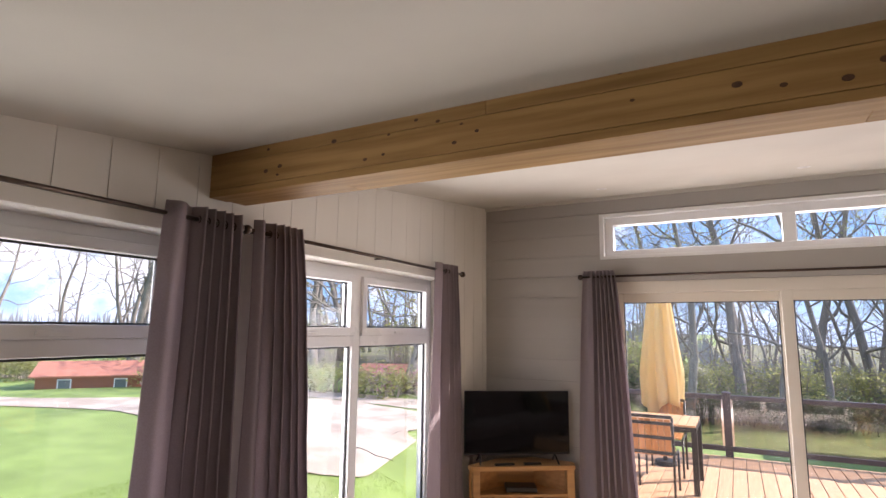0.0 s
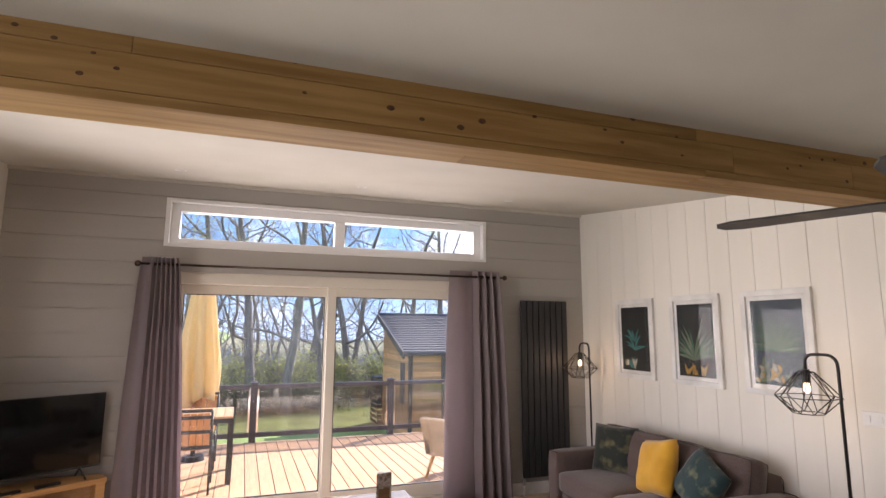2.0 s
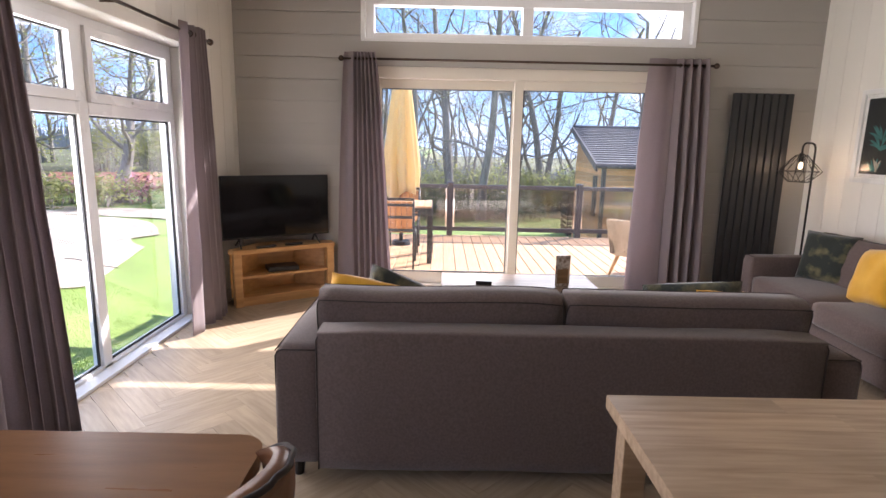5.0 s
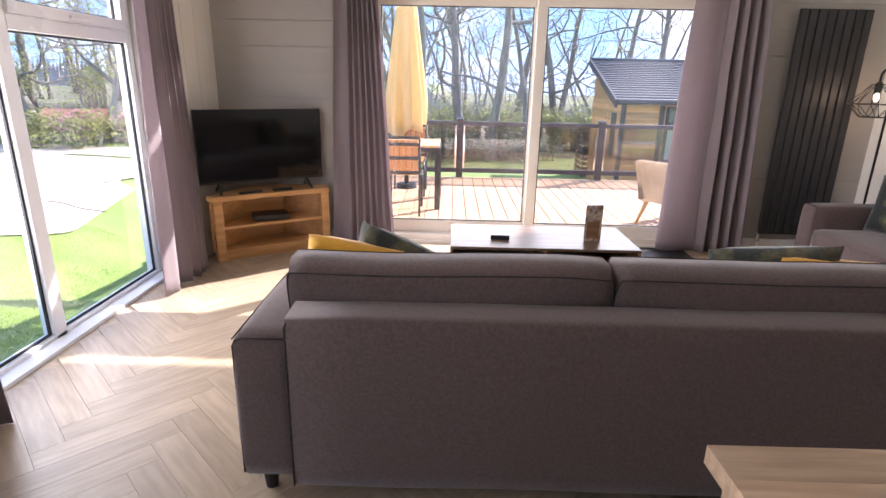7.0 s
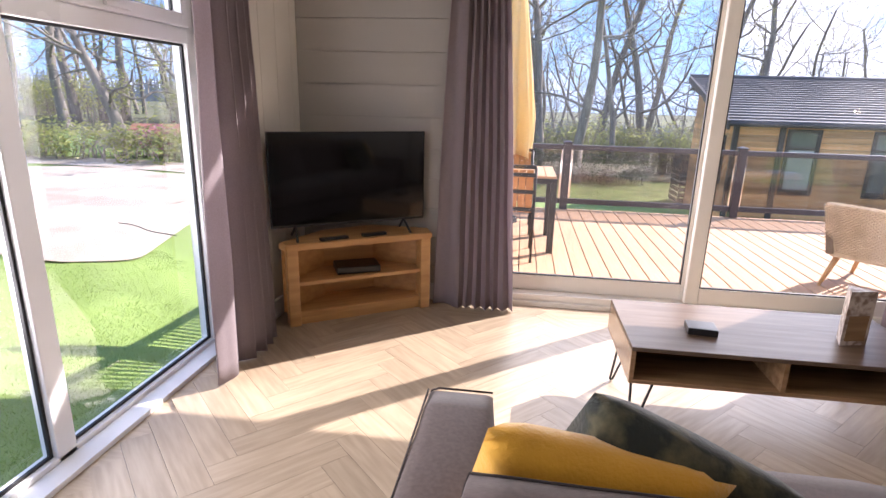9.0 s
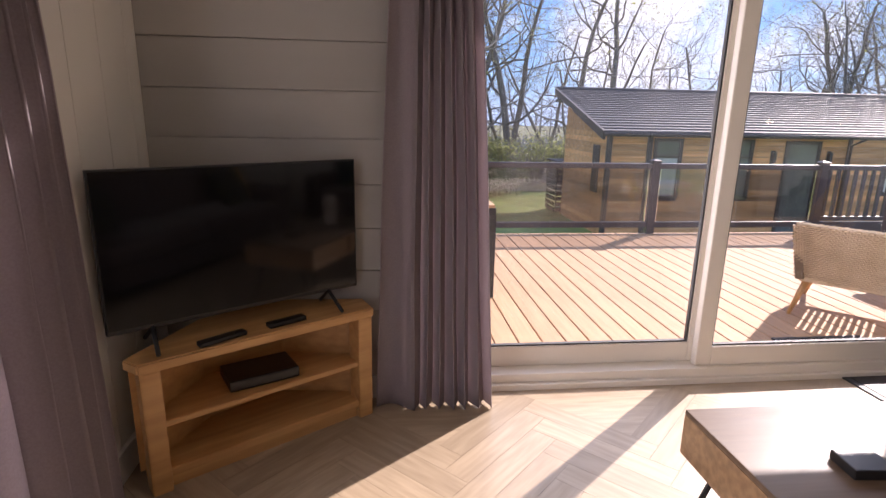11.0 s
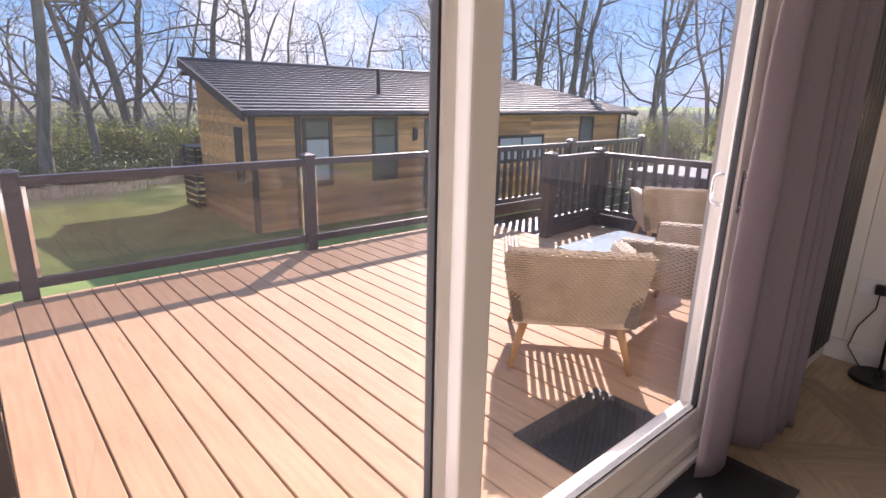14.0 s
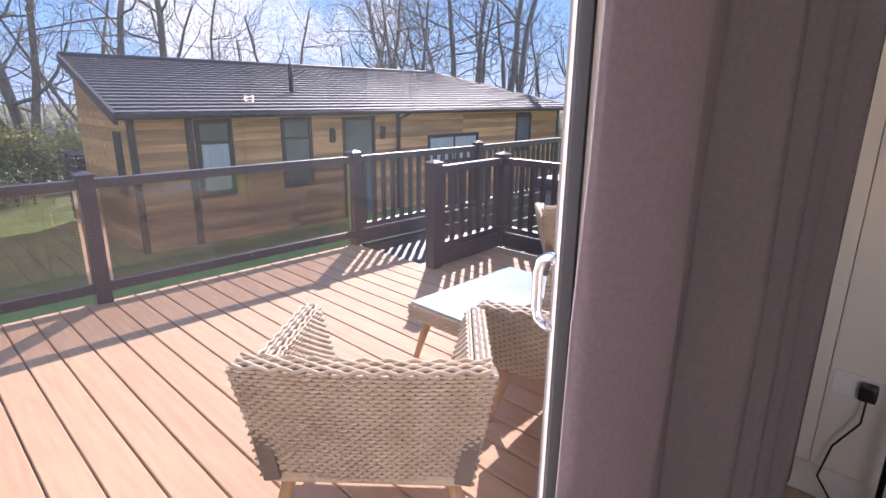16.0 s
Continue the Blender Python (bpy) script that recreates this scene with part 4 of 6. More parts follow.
def floor_lamp(label, x, y, rz):
    th = thing("floor_lamp", label, "floor lamp", x, y, 0, rz, "wire cage floor lamps")
    part("base", cyl(cyl(bmesh.new(), 0, 0, 0, 0.022, 0.13, 0.125, 32), 0, 0, 0.022, 0.05, 0.022, 0.014, 16), M_METAL, th)
    pts = [(0, 0, 0.03), (0, 0, 1.47)]
    for q in range(1, 7):
        an = radians(90 * q / 6)
        pts.append((-0.06 + 0.06 * math.cos(an), 0, 1.49 + 0.06 * math.sin(an)))
    pts += [(-0.13, 0, 1.55)]
    for q in range(1, 7):
        an = radians(90 + 90 * q / 6)
        pts.append((-0.13 + 0.05 * math.cos(an), 0, 1.50 + 0.05 * math.sin(an)))
    pts.append((-0.18, 0, 1.45))
    tube("pole", pts, 0.009, M_METAL, th, 10)
    part("socket", cyl(bmesh.new(), -0.18, 0, 1.385, 1.46, 0.021, None, 14), M_METAL, th)
    v, f = [], []
    C = Vector((-0.18, 0, 0))
    rings = [(0.045, 1.445, 8, 0), (0.175, 1.30, 8, 22.5), (0.085, 1.205, 8, 0)]
    P = [[C + Vector((r * math.cos(radians(o + 45 * k)), r * math.sin(radians(o + 45 * k)), z)) for k in range(n)] for r, z, n, o in rings]
    tube_data(v, f, P[0] + [P[0][0]], [0.0028] * 9, 5, False)
    sh = raw("shade", v, f, M_METAL, th, "geometric black wire cage", True)
    for a in (1, 2):
        tube("wire_ring", P[a] + [P[a][0]], 0.0028, M_METAL, sh, 5)
    for a in (0, 1):
        for k in range(8):
            tube("wire", [P[a][k], P[a + 1][k]], 0.0028, M_METAL, sh, 5)
            tube("wire", [P[0][(k + 1) % 8], P[1][k]] if a == 0 else [P[1][k], P[2][(k + 1) % 8]], 0.0028, M_METAL, sh, 5)
    bm = bmesh.new()
    bmesh.ops.create_uvsphere(bm, u_segments=14, v_segments=10, radius=0.019, matrix=Matrix.Translation((-0.18, 0, 1.35)) @ Matrix.Diagonal((1, 1, 1.7, 1)))
    part("bulb", bm, M_BULB, th, "lit warm candle bulb", True)
    L = bpy.data.lights.new("lamp_light", 'POINT')
    L.energy, L.color, L.shadow_soft_size = 1.7, (1.0, 0.70, 0.40), 0.03
    lo = new("lamp_light", L)
    lo.parent = th
    lo.location = (-0.18, 0, 1.345)
    return th


floor_lamp("black wire-cage floor lamp lit beside the wall sofa's far arm", 3.195, 5.13, 24)
floor_lamp("black wire-cage floor lamp lit beside the wall sofa's near arm", 2.95, 2.36, -82)


def picture(label, y0, y1, seed, style):
    th = thing("picture_frame", label, "picture", 3.34, (y0 + y1) / 2, 1.607, 0, "botanical pictures")
    w, h = (y1 - y0) / 2, 0.378
    for s in (-1, 1):
        part("frame_side", bx(-0.028, -0.002, *sorted((s * w, s * (w - 0.042))), -h, h, bev=0.004), M_WFRAME, th)
        part("frame_rail", bx(-0.0275, -0.002, -w + 0.041, w - 0.041, *sorted((s * h, s * (h - 0.042))), bev=0.004), M_WFRAME, th)
    part("mount", bx(-0.012, -0.004, -w + 0.04, w - 0.04, -h + 0.04, h - 0.04), M_WFRAME, th, "white card mount")
    pr = part("print", bx(-0.0135, -0.012, -w + 0.075, w - 0.075, -h + 0.075, h - 0.075), M_PBLUE if style == "fan" else M_PRINT, th, "dark botanical print")
    r = random.Random(seed)
    count = [0]

    def painted(by, bz, a, ln, wide, droop, material):
        """One painted blade from its foot, leaning by a, drooping outwards."""
        pts = []
        for q in range(9):
            t = q / 8
            c = Vector((0, by + math.sin(a) * ln * t + math.copysign(droop * t * t, a), bz + math.cos(a) * ln * t - droop * t * t))
            pts.append((c, wide * math.sin(math.pi * (0.06 + 0.92 * t))))
        nrm = Vector((0, math.cos(a), -math.sin(a)))
        depth = -0.0142 - 0.00003 * count[0]
        count[0] += 1
        v = [c + nrm * wd for c, wd in pts] + [c - nrm * wd for c, wd in pts]
        v = [Vector((depth, max(-w + 0.08, min(w - 0.08, p.y)), max(-h + 0.08, min(h - 0.08, p.z)))) for p in v]
        raw("painted_leaf", v, [(i, i + 1, i + 10, i + 9) for i in range(8)], material, pr)

    if style == "teal":
        for k in range(16):
            painted(r.uniform(-0.03, 0.03), r.uniform(-0.12, -0.02), r.uniform(-1.1, 1.1), r.uniform(0.09, 0.17), 0.011, 0.03, M_PTEAL)
        for k in range(7):
            painted(0.03 + 0.012 * k * (-1) ** k * 0.4, -0.285, -0.5 + 0.17 * k, 0.10 + 0.012 * (k % 3), 0.012, 0.01, M_PPALE if k % 2 else M_PTEAL)
    elif style == "palm":
        for k in range(15):
            a = -1.15 + 2.3 * k / 14
            painted(0.02, -0.17, a, 0.24 + 0.10 * math.cos(a) + r.uniform(-0.03, 0.03), 0.011, 0.05, (M_PSAGE, M_PGREEN, M_PSAGE)[k % 3])
        for k in range(12):
            painted(r.uniform(-0.10, 0.12), -0.29, r.uniform(-0.7, 0.7), r.uniform(0.05, 0.12), 0.012, 0.01, M_POCHRE)
    else:
        for k in range(25):
            a = -1.5 + 3.0 * k / 24
            painted(0.0, -0.06, a, 0.19 + 0.10 * math.cos(a), 0.0065, 0.015, (M_PGREEN, M_PSAGE, M_PGREEN)[k % 3])
        for k in range(22):
            painted(r.uniform(-0.17, 0.17), r.uniform(-0.30, -0.20), r.uniform(-0.9, 0.9), r.uniform(0.05, 0.11), 0.014, 0.01, (M_POCHRE, M_PPALE, M_PSAGE)[k % 3])
    g = part("picture_glass", bx(-0.0175, -0.0165, -w + 0.041, w - 0.041, -h + 0.041, h - 0.041), M_PGLASS, th)
    g.visible_shadow = False


picture("white framed dark botanical print with a pale shape among teal leaves", 4.28, 4.82, 3, "teal")
picture("white framed dark botanical print of palm fronds", 3.52, 4.06, 8, "palm")
picture("white framed botanical print of a green palm fan", 2.75, 3.31, 15, "fan")

sw = thing("light_switch", "white double light switch on the cream wall", "light switch", 3.34, 2.434, 1.164)
part("plate", bx(-0.009, 0, -0.073, 0.073, -0.043, 0.043, bev=0.004), M_UPVC, sw)
for dy in (-0.035, 0.035):
    part("rocker", bx(-0.014, -0.008, dy - 0.012, dy + 0.012, -0.02, 0.02, bev=0.002), M_UPVC, sw)
so = thing("wall_socket", "white wall socket with a black plug and cable", "socket", 3.34, 5.25, 0.456)
part("plate", bx(-0.009, 0, -0.073, 0.073, -0.043, 0.043, bev=0.004), M_UPVC, so)
part("plug", bx(-0.05, -0.009, -0.055, -0.005, -0.028, 0.028, bev=0.008), M_BLACK, so)
tube("cable", [(-0.045, -0.03, -0.02), (-0.06, -0.03, -0.10), (-0.05, 0.03, -0.22), (-0.07, 0.05, -0.34), (-0.10, -0.02, -0.42), (-0.10, -0.10, -0.448)], 0.0035, M_BLACK, so, 6)

for k, x in enumerate((-0.80, 0.65, 2.10)):
    dl = thing("downlight", "small round recessed white downlight in the ceiling", "downlight", x, 4.79, ceil_z(4.79) + 0.002, 0, "ceiling downlights")
    dl.rotation_euler = (math.atan(0.12), 0, 0)
    bm = bmesh.new()
    v, f = [], []
    for q in range(25):
        an = 2 * math.pi * q / 24
        for r, z in ((0.045, -0.004), (0.036, -0.008), (0.030, 0.0)):
            v.append((r * math.cos(an), r * math.sin(an), z))
    for q in range(24):
        for a in (0, 1):
            f.append((q * 3 + a, q * 3 + 3 + a, q * 3 + 4 + a, q * 3 + 1 + a))
    raw("rim", v, f, M_DOWN, dl, "", True)
    part("lens", cyl(bmesh.new(), 0, 0, -0.003, -0.001, 0.031, None, 20), M_CHROME, dl)

fan = thing("ceiling_fan", "dark ceiling fan with flat blades at rest", "ceiling fan", 1.98, 1.28, 2.13)
part("motor", cyl(cyl(bmesh.new(), 0, 0, -0.05, 0.05, 0.10, 0.085, 28), 0, 0, 0.05, 0.08, 0.085, 0.03, 28), M_FAN, fan)
part("downrod", cyl(bmesh.new(), 0, 0, 0.07, ceil_z(1.28) - 2.13 - 0.04, 0.014, None, 12), M_FAN, fan)
part("canopy", cyl(bmesh.new(), 0, 0, ceil_z(1.28) - 2.13 - 0.05, ceil_z(1.28) - 2.13 + 0.01, 0.05, 0.07, 20), M_FAN, fan)
for k in range(4):
    m = pose(0, 0, 0, 0, 0, 112 + 90 * k) @ pose(0, 0, 0.012, 4, 0, 0)
    bm = plan([(0.09, -0.035), (0.16, -0.055), (0.66, -0.07), (0.73, -0.045), (0.745, 0.0), (0.73, 0.045), (0.66, 0.07), (0.16, 0.055), (0.09, 0.035)], -0.004, 0.004)
    for q in bm.verts:
        q.co = m @ q.co
    part("blade", bm, M_FAN, fan)

mat_in = thing("door_mat", "black rubber door mat inside the sliding doors", "door mat", 1.61, 5.30, 0.0)
part("pad", bx(-0.29, 0.29, -0.19, 0.17, 0, 0.008, bev=0.003), M_RUBBER, mat_in)
part("carpet_inlay", bx(-0.25, 0.25, -0.15, 0.13, 0.008, 0.011), M_METAL, mat_in)


# ---- deck and balustrade ----
DZ = -0.045


def rail_post(th, x, y, base=DZ, top=0.84):
    part("post", bx(x - 0.05, x + 0.05, y - 0.05, y + 0.05, base, top, bev=0.006), M_RAIL, th)
    bm = bmesh.new()
    box(bm, x - 0.06, x + 0.06, y - 0.06, y + 0.06, top, top + 0.014, bev=0.003)
    bmesh.ops.create_cone(bm, cap_ends=True, segments=4, radius1=0.078, radius2=0.02, depth=0.018, matrix=Matrix.Translation((x, y, top + 0.0235)) @ Matrix.Rotation(radians(45), 4, 'Z'))
    part("post_cap", bm, M_RAIL, th)


def glass_run(label, x0, x1, y):
    th = thing("glass_balustrade", label, "balustrade", 0, 0, 0, 0, "deck balustrade")
    part("top_rail", bx(x0 + 0.05, x1 - 0.05, y - 0.035, y + 0.035, 0.755, 0.82, bev=0.010), M_RAIL, th)
    part("bottom_rail", bx(x0 + 0.05, x1 - 0.05, y - 0.03, y + 0.03, 0.03, 0.10, bev=0.008), M_RAIL, th)
    p = part("pane", bx(x0 + 0.07, x1 - 0.07, y - 0.004, y + 0.004, 0.10, 0.755), M_RGLASS, th, "tinted safety glass")
    for s in (x0 + 0.052, x1 - 0.077):
        part("glazing_channel", bx(s, s + 0.025, y - 0.012, y + 0.012, 0.10, 0.755), M_CHROME, th)
    rail_post(th, x0, y)
    return th


def slat_run(label, a, b, first=True, last=False, drop=0.0):
    """Slatted balustrade from a to b in plan; drop lowers its far end."""
    th = thing("slatted_balustrade", label, "balustrade", 0, 0, 0, 0, "slatted balustrade")
    A, B = Vector((*a, 0)), Vector((*b, 0))
    d = (B - A).normalized()
    L = (B - A).length
    rz = math.degrees(math.atan2(d.y, d.x))
    m = pose(A.x, A.y, 0, 0, 0, rz)
    sh = Matrix.Identity(4)
    sh[2][0] = -drop / L
    for z0, z1 in ((0.755, 0.82), (0.11, 0.165), (-0.035, 0.095)):
        part("rail", box(bmesh.new(), 0.05, L - 0.05, -0.032, 0.032, z0, z1, bev=0.008, m=m @ sh), M_RAIL, th)
    n = int((L - 0.1) / 0.115)
    for k in range(n):
        x = 0.05 + (k + 0.5) * (L - 0.1) / n
        part("baluster", box(bmesh.new(), x - 0.021, x + 0.021, -0.014, 0.014, 0.165, 0.755, m=m @ sh), M_RAIL, th)
    if first:
        rail_post(th, a[0], a[1])
    if last:
        rail_post(th, b[0], b[1], DZ - drop - 1.0, 0.84 - drop)
    return th


RY = 9.337
skirt = thing("deck_skirting", "dark horizontal boards closing the side of the deck steps", "skirting", 0, 0, 0)
for k in range(5):
    part("board", bx(4.42, 8.1, RY - 0.02, RY + 0.005, -0.20 - 0.16 * k, -0.055 - 0.16 * k, bev=0.004), M_RAIL, skirt)
slat_run("charcoal slatted balustrade closing the deck by the lawn", (-2.22, 5.95), (-2.22, 9.337), True, False)
for x0, x1 in ((-2.22, -0.045), (-0.045, 2.138), (2.138, 4.36)):
    glass_run("charcoal deck balustrade with tinted glass panel", x0, x1, RY)
slat_run("charcoal slatted balustrade beside the deck steps", (4.36, RY), (6.15, RY - 0.02), True, False, 0.0)
slat_run("charcoal slatted balustrade on the near side of the steps", (4.36, 8.27), (5.34, 8.32), True, False)
slat_run("charcoal slatted balustrade along the deck's end", (5.34, 8.32), (5.40, 5.9), True, True)
slat_run("charcoal slatted balustrade running on past the steps", (6.15, RY - 0.02), (8.15, RY + 0.03), True, True, 0.0)
deck_frame = structure("deck_frame", bx(-2.35, 5.38, 5.71, 9.40, -0.30, -0.075), M_TRIM, "dark timber frame under the deck", "deck frame")
deck = tagged(new("deck"), "terrace of pale pinkish composite boards", "deck", "", "structure")
steps = thing("deck_steps", "dark steps going down from the deck", "steps", 4.45, 8.8, 0)
for k in range(3):
    part("tread", bx(0.0 + 0.28 * k, 0.30 + 0.28 * k, -0.48, 0.48, DZ - 0.20 - 0.18 * k, DZ - 0.16 - 0.18 * k, bev=0.004), M_RAIL, steps)

# hot tub beyond the end balustrade
tub = thing("hot_tub", "grey clad hot tub under a dark grey cover", "hot tub", 6.55, 7.1, -0.80)
M_TUB = surf("grey_tub_cladding", (0.42, 0.43, 0.46), (0.36, 0.37, 0.40), 6, 0.5, 0.1, 40, (1, 1, 0.2), rand=0.06)
M_COVER = surf("grey_vinyl", (0.13, 0.135, 0.15), (0.11, 0.115, 0.125), 8, 0.5, 0.1, 60)
part("shell", bx(-0.85, 0.85, -1.0, 1.0, 0.0, 1.30, bev=0.03), M_TUB, tub)
for k in range(11):
    part("panel", bx(-0.875, -0.852, -0.99 + 0.181 * k, -0.99 + 0.181 * k + 0.172, 0.03, 1.27, bev=0.004), M_TUB, tub)
part("cover", bx(-0.91, 0.91, -1.05, 1.05, 1.305, 1.42, bev=0.035, seg=3), M_COVER, tub)
tub_deck = structure("lower_deck", bx(5.45, 8.2, 5.4, 9.30, -0.90, -0.80), M_RAIL, "dark lower deck under the hot tub", "deck")

# ---- deck furniture ----
def strands(v, f, P, rows, segs, amp=0.006, r=0.0052, waves=20):
    """Woven strands over the surface P(u, w) -> point, normal."""
    for k in range(rows):
        w = (k + 0.5) / rows
        pts = []
        for i in range(segs + 1):
            u = i / segs
            p, nn = P(u, w)
            pts.append(p + nn * (amp * math.cos(math.pi * (waves * u + k))))
        tube_data(v, f, pts, [r] * len(pts), 4, False)


def panel(P, n=10, back=0.03):
    """Solid core under a woven surface."""
    bm = bmesh.new()
    g = {}
    for s in (0, 1):
        for i in range(n + 1):
            for j in range(n + 1):
                p, nn = P(i / n, j / n)
                g[s, i, j] = bm.verts.new(p - nn * (back * s + 0.001))
    for s in (0, 1):
        for i in range(n):
            for j in range(n):
                q = [g[s, i, j], g[s, i + 1, j], g[s, i + 1, j + 1], g[s, i, j + 1]]
                bm.faces.new(q if s == 0 else q[::-1])
    for i in range(n):
        bm.faces.new([g[0, i, 0], g[1, i, 0], g[1, i + 1, 0], g[0, i + 1, 0]])
        bm.faces.new([g[0, i, n], g[0, i + 1, n], g[1, i + 1, n], g[1, i, n]])
        bm.faces.new([g[0, 0, i], g[0, 0, i + 1], g[1, 0, i + 1], g[1, 0, i]])
        bm.faces.new([g[0, n, i], g[1, n, i], g[1, n, i + 1], g[0, n, i + 1]])
    return bm


def wicker_chair(label, x, y, rz):
    th = thing("wicker_armchair", label, "armchair", x, y, DZ, rz, "wicker armchairs")

    def back_out(u, w):
        s = 2 * u - 1
        hw = 0.325 + 0.06 * w
        return Vector((s * hw, -0.33 - 0.07 * w + 0.02 * s * s, 0.278 + 0.402 * w)), Vector((0.04 * s, -1, 0.15)).normalized()

    def back_in(u, w):
        s = 1 - 2 * u
        hw = 0.255 + 0.08 * w
        return Vector((s * hw, -0.275 - 0.055 * w, 0.27 + 0.41 * w)), Vector((0, 1, 0.1)).normalized()

    v, f = [], []
    strands(v, f, back_out, 29, 176, 0.0052, 0.0068, 44)
    strands(v, f, back_in, 28, 110, 0.005, 0.0068, 33)
    for k in range(5):
        pts = []
        for i in range(41):
            s = 2 * i / 40 - 1
            pts.append((s * 0.366, -0.402 + 0.018 * k + 0.02 * s * s, 0.686 + 0.006 * math.cos(math.pi * (i * 0.5 + k))))
        tube_data(v, f, pts, [0.0065] * 41, 5)
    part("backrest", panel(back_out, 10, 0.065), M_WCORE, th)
    raw("back_weave", v, f, M_WICKER, th, "", True)
    for sg in (-1, 1):
        def arm_out(u, w, sg=sg):
            t = u if sg > 0 else 1 - u
            return Vector((sg * (0.318 + 0.06 * w), -0.345 + 0.72 * t, 0.278 + (0.342 - 0.05 * t) * w)), Vector((sg, 0, -0.15)).normalized()

        def arm_in(u, w, sg=sg):
            t = 1 - u if sg > 0 else u
            return Vector((sg * (0.235 + 0.075 * w), -0.30 + 0.66 * t, 0.27 + (0.35 - 0.05 * t) * w)), Vector((-sg, 0, 0.15)).normalized()

        v, f = [], []
        strands(v, f, arm_out, 24, 116, 0.005, 0.0066, 29)
        strands(v, f, arm_in, 24, 96, 0.005, 0.0066, 29)
        for k in range(4):
            pts = [(sg * (0.318 + 0.019 * k), -0.34 + 0.70 * i / 36, 0.623 - 0.05 * i / 36 + 0.006 * math.cos(math.pi * (i * 0.5 + k))) for i in range(37)]
            tube_data(v, f, pts, [0.0065] * 37, 5)
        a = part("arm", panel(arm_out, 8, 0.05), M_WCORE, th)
        raw("arm_weave", v, f, M_WICKER, a, "", True)
    for y0, y1 in ((-0.33, -0.27), (0.30, 0.36)):
        part("seat_rail", bx(-0.30, 0.30, y0, y1, 0.262, 0.298, bev=0.012), M_WICKER, th)
    for k in range(13):
        x0 = -0.285 + 0.0445 * k
        part("seat_slat", bx(x0, x0 + 0.028, -0.275, 0.305, 0.272, 0.292, bev=0.004, seg=1), M_WICKER, th)
    for sx in (-1, 1):
        for sy in (-1, 1):
            tube("leg", [(sx * 0.25, sy * 0.26, 0.285), (sx * 0.325, sy * 0.33, 0.0)], [0.026, 0.014], M_TEAK, th, 12)
    return th


arm_a = wicker_chair("natural wicker armchair with teak legs on the deck", 2.31, 6.50, -47.8)
tagged(copy_thing(arm_a, pose(3.28, 6.20, DZ, 0, 0, 8)), "natural wicker armchair set beside the low table")
tagged(copy_thing(arm_a, pose(4.86, 7.12, DZ, 0, 0, -52)), "natural wicker armchair by the slatted balustrade")

low = thing("wicker_low_table", "wicker low table with a glass top", "low table", 3.50, 6.915, DZ, 0)
def edge_f(u, w):
    return Vector((-0.45 + 0.9 * u, -0.25, 0.262 + 0.085 * w)), Vector((0, -1, 0))
def edge_l(u, w):
    return Vector((-0.45, 0.25 - 0.50 * u, 0.262 + 0.085 * w)), Vector((-1, 0, 0))
v, f = [], []
strands(v, f, edge_f, 5, 70, waves=28)
strands(v, f, edge_l, 5, 46, waves=18)
part("rim", bx(-0.448, 0.448, -0.248, 0.248, 0.262, 0.347, bev=0.004), M_WICKER, low)
raw("rim_weave", v, f, M_WICKER, low, "", True)
part("glass_top", bx(-0.44, 0.44, -0.24, 0.24, 0.349, 0.356, bev=0.002), surf("frosted_table_glass", (0.62, 0.68, 0.67), None, 3, 0.12, 0.0, coat=0.5), low, "pale glass top")
for sx in (-1, 1):
    for sy in (-1, 1):
        tube("leg", [(sx * 0.37, sy * 0.17, 0.262), (sx * 0.425, sy * 0.225, 0.0)], [0.026, 0.014], M_TEAK, low, 12)

gt = thing("garden_table", "slatted teak garden table on black legs", "garden table", -1.05, 7.38, DZ)
# Tabletop teak is paler: its sunlit look is put into the colour.
M_TABLETEAK = surf("sunlit_teak", (0.58, 0.36, 0.19), (0.48, 0.29, 0.15), 4, 0.5, 0.08, 40, (6, 1, 6), rand=0.07)
for k in range(15):
    part("slat", bx(-0.735 + k * 0.0982, -0.735 + k * 0.0982 + 0.092, -0.395, 0.395, 0.72, 0.742, bev=0.003), M_TABLETEAK, gt)
part("apron", bx(-0.74, 0.74, -0.39, 0.39, 0.67, 0.718), M_METAL, gt)
for sx in (-0.715, 0.715):
    for sy in (-0.365, 0.365):
        part("leg", bx(sx - 0.03, sx + 0.03, sy - 0.03, sy + 0.03, 0, 0.67, bev=0.003), M_METAL, gt)


def slat_chair(label, x, y, rz):
    th = thing("garden_chair", label, "garden chair", x, y, DZ, rz, "garden chairs")
    for s in (-0.215, 0.215):
        tube("back_leg", [(s, -0.27, 0), (s, -0.24, 0.45), (s, -0.29, 0.86)], 0.013, M_METAL, th, 8)
        tube("front_leg", [(s, 0.24, 0), (s, 0.22, 0.44)], 0.013, M_METAL, th, 8)
        tube("side_rail", [(s, -0.24, 0.44), (s, 0.22, 0.44)], 0.012, M_METAL, th, 8)
    for z, y0 in ((0.865, -0.292), (0.795, -0.284), (0.645, -0.266), (0.485, -0.246)):
        part("cross_bar", bx(-0.215, 0.215, y0 - 0.022, y0 + 0.004, z - 0.017, z + 0.017, bev=0.002), M_METAL, th)
    for k in range(6):
        x0 = -0.195 + k * 0.066
        bm = bx(x0, x0 + 0.060, -0.012, 0.006, 0.50, 0.84, bev=0.002)
        for q in bm.verts:
            q.co.y += -0.245 - 0.045 * (q.co.z - 0.5) / 0.36
        part("back_slat", bm, M_ORANGE, th)
        part("seat_slat", bx(x0, x0 + 0.060, -0.23, 0.23, 0.45, 0.465, bev=0.002), M_ORANGE, th)
    return th


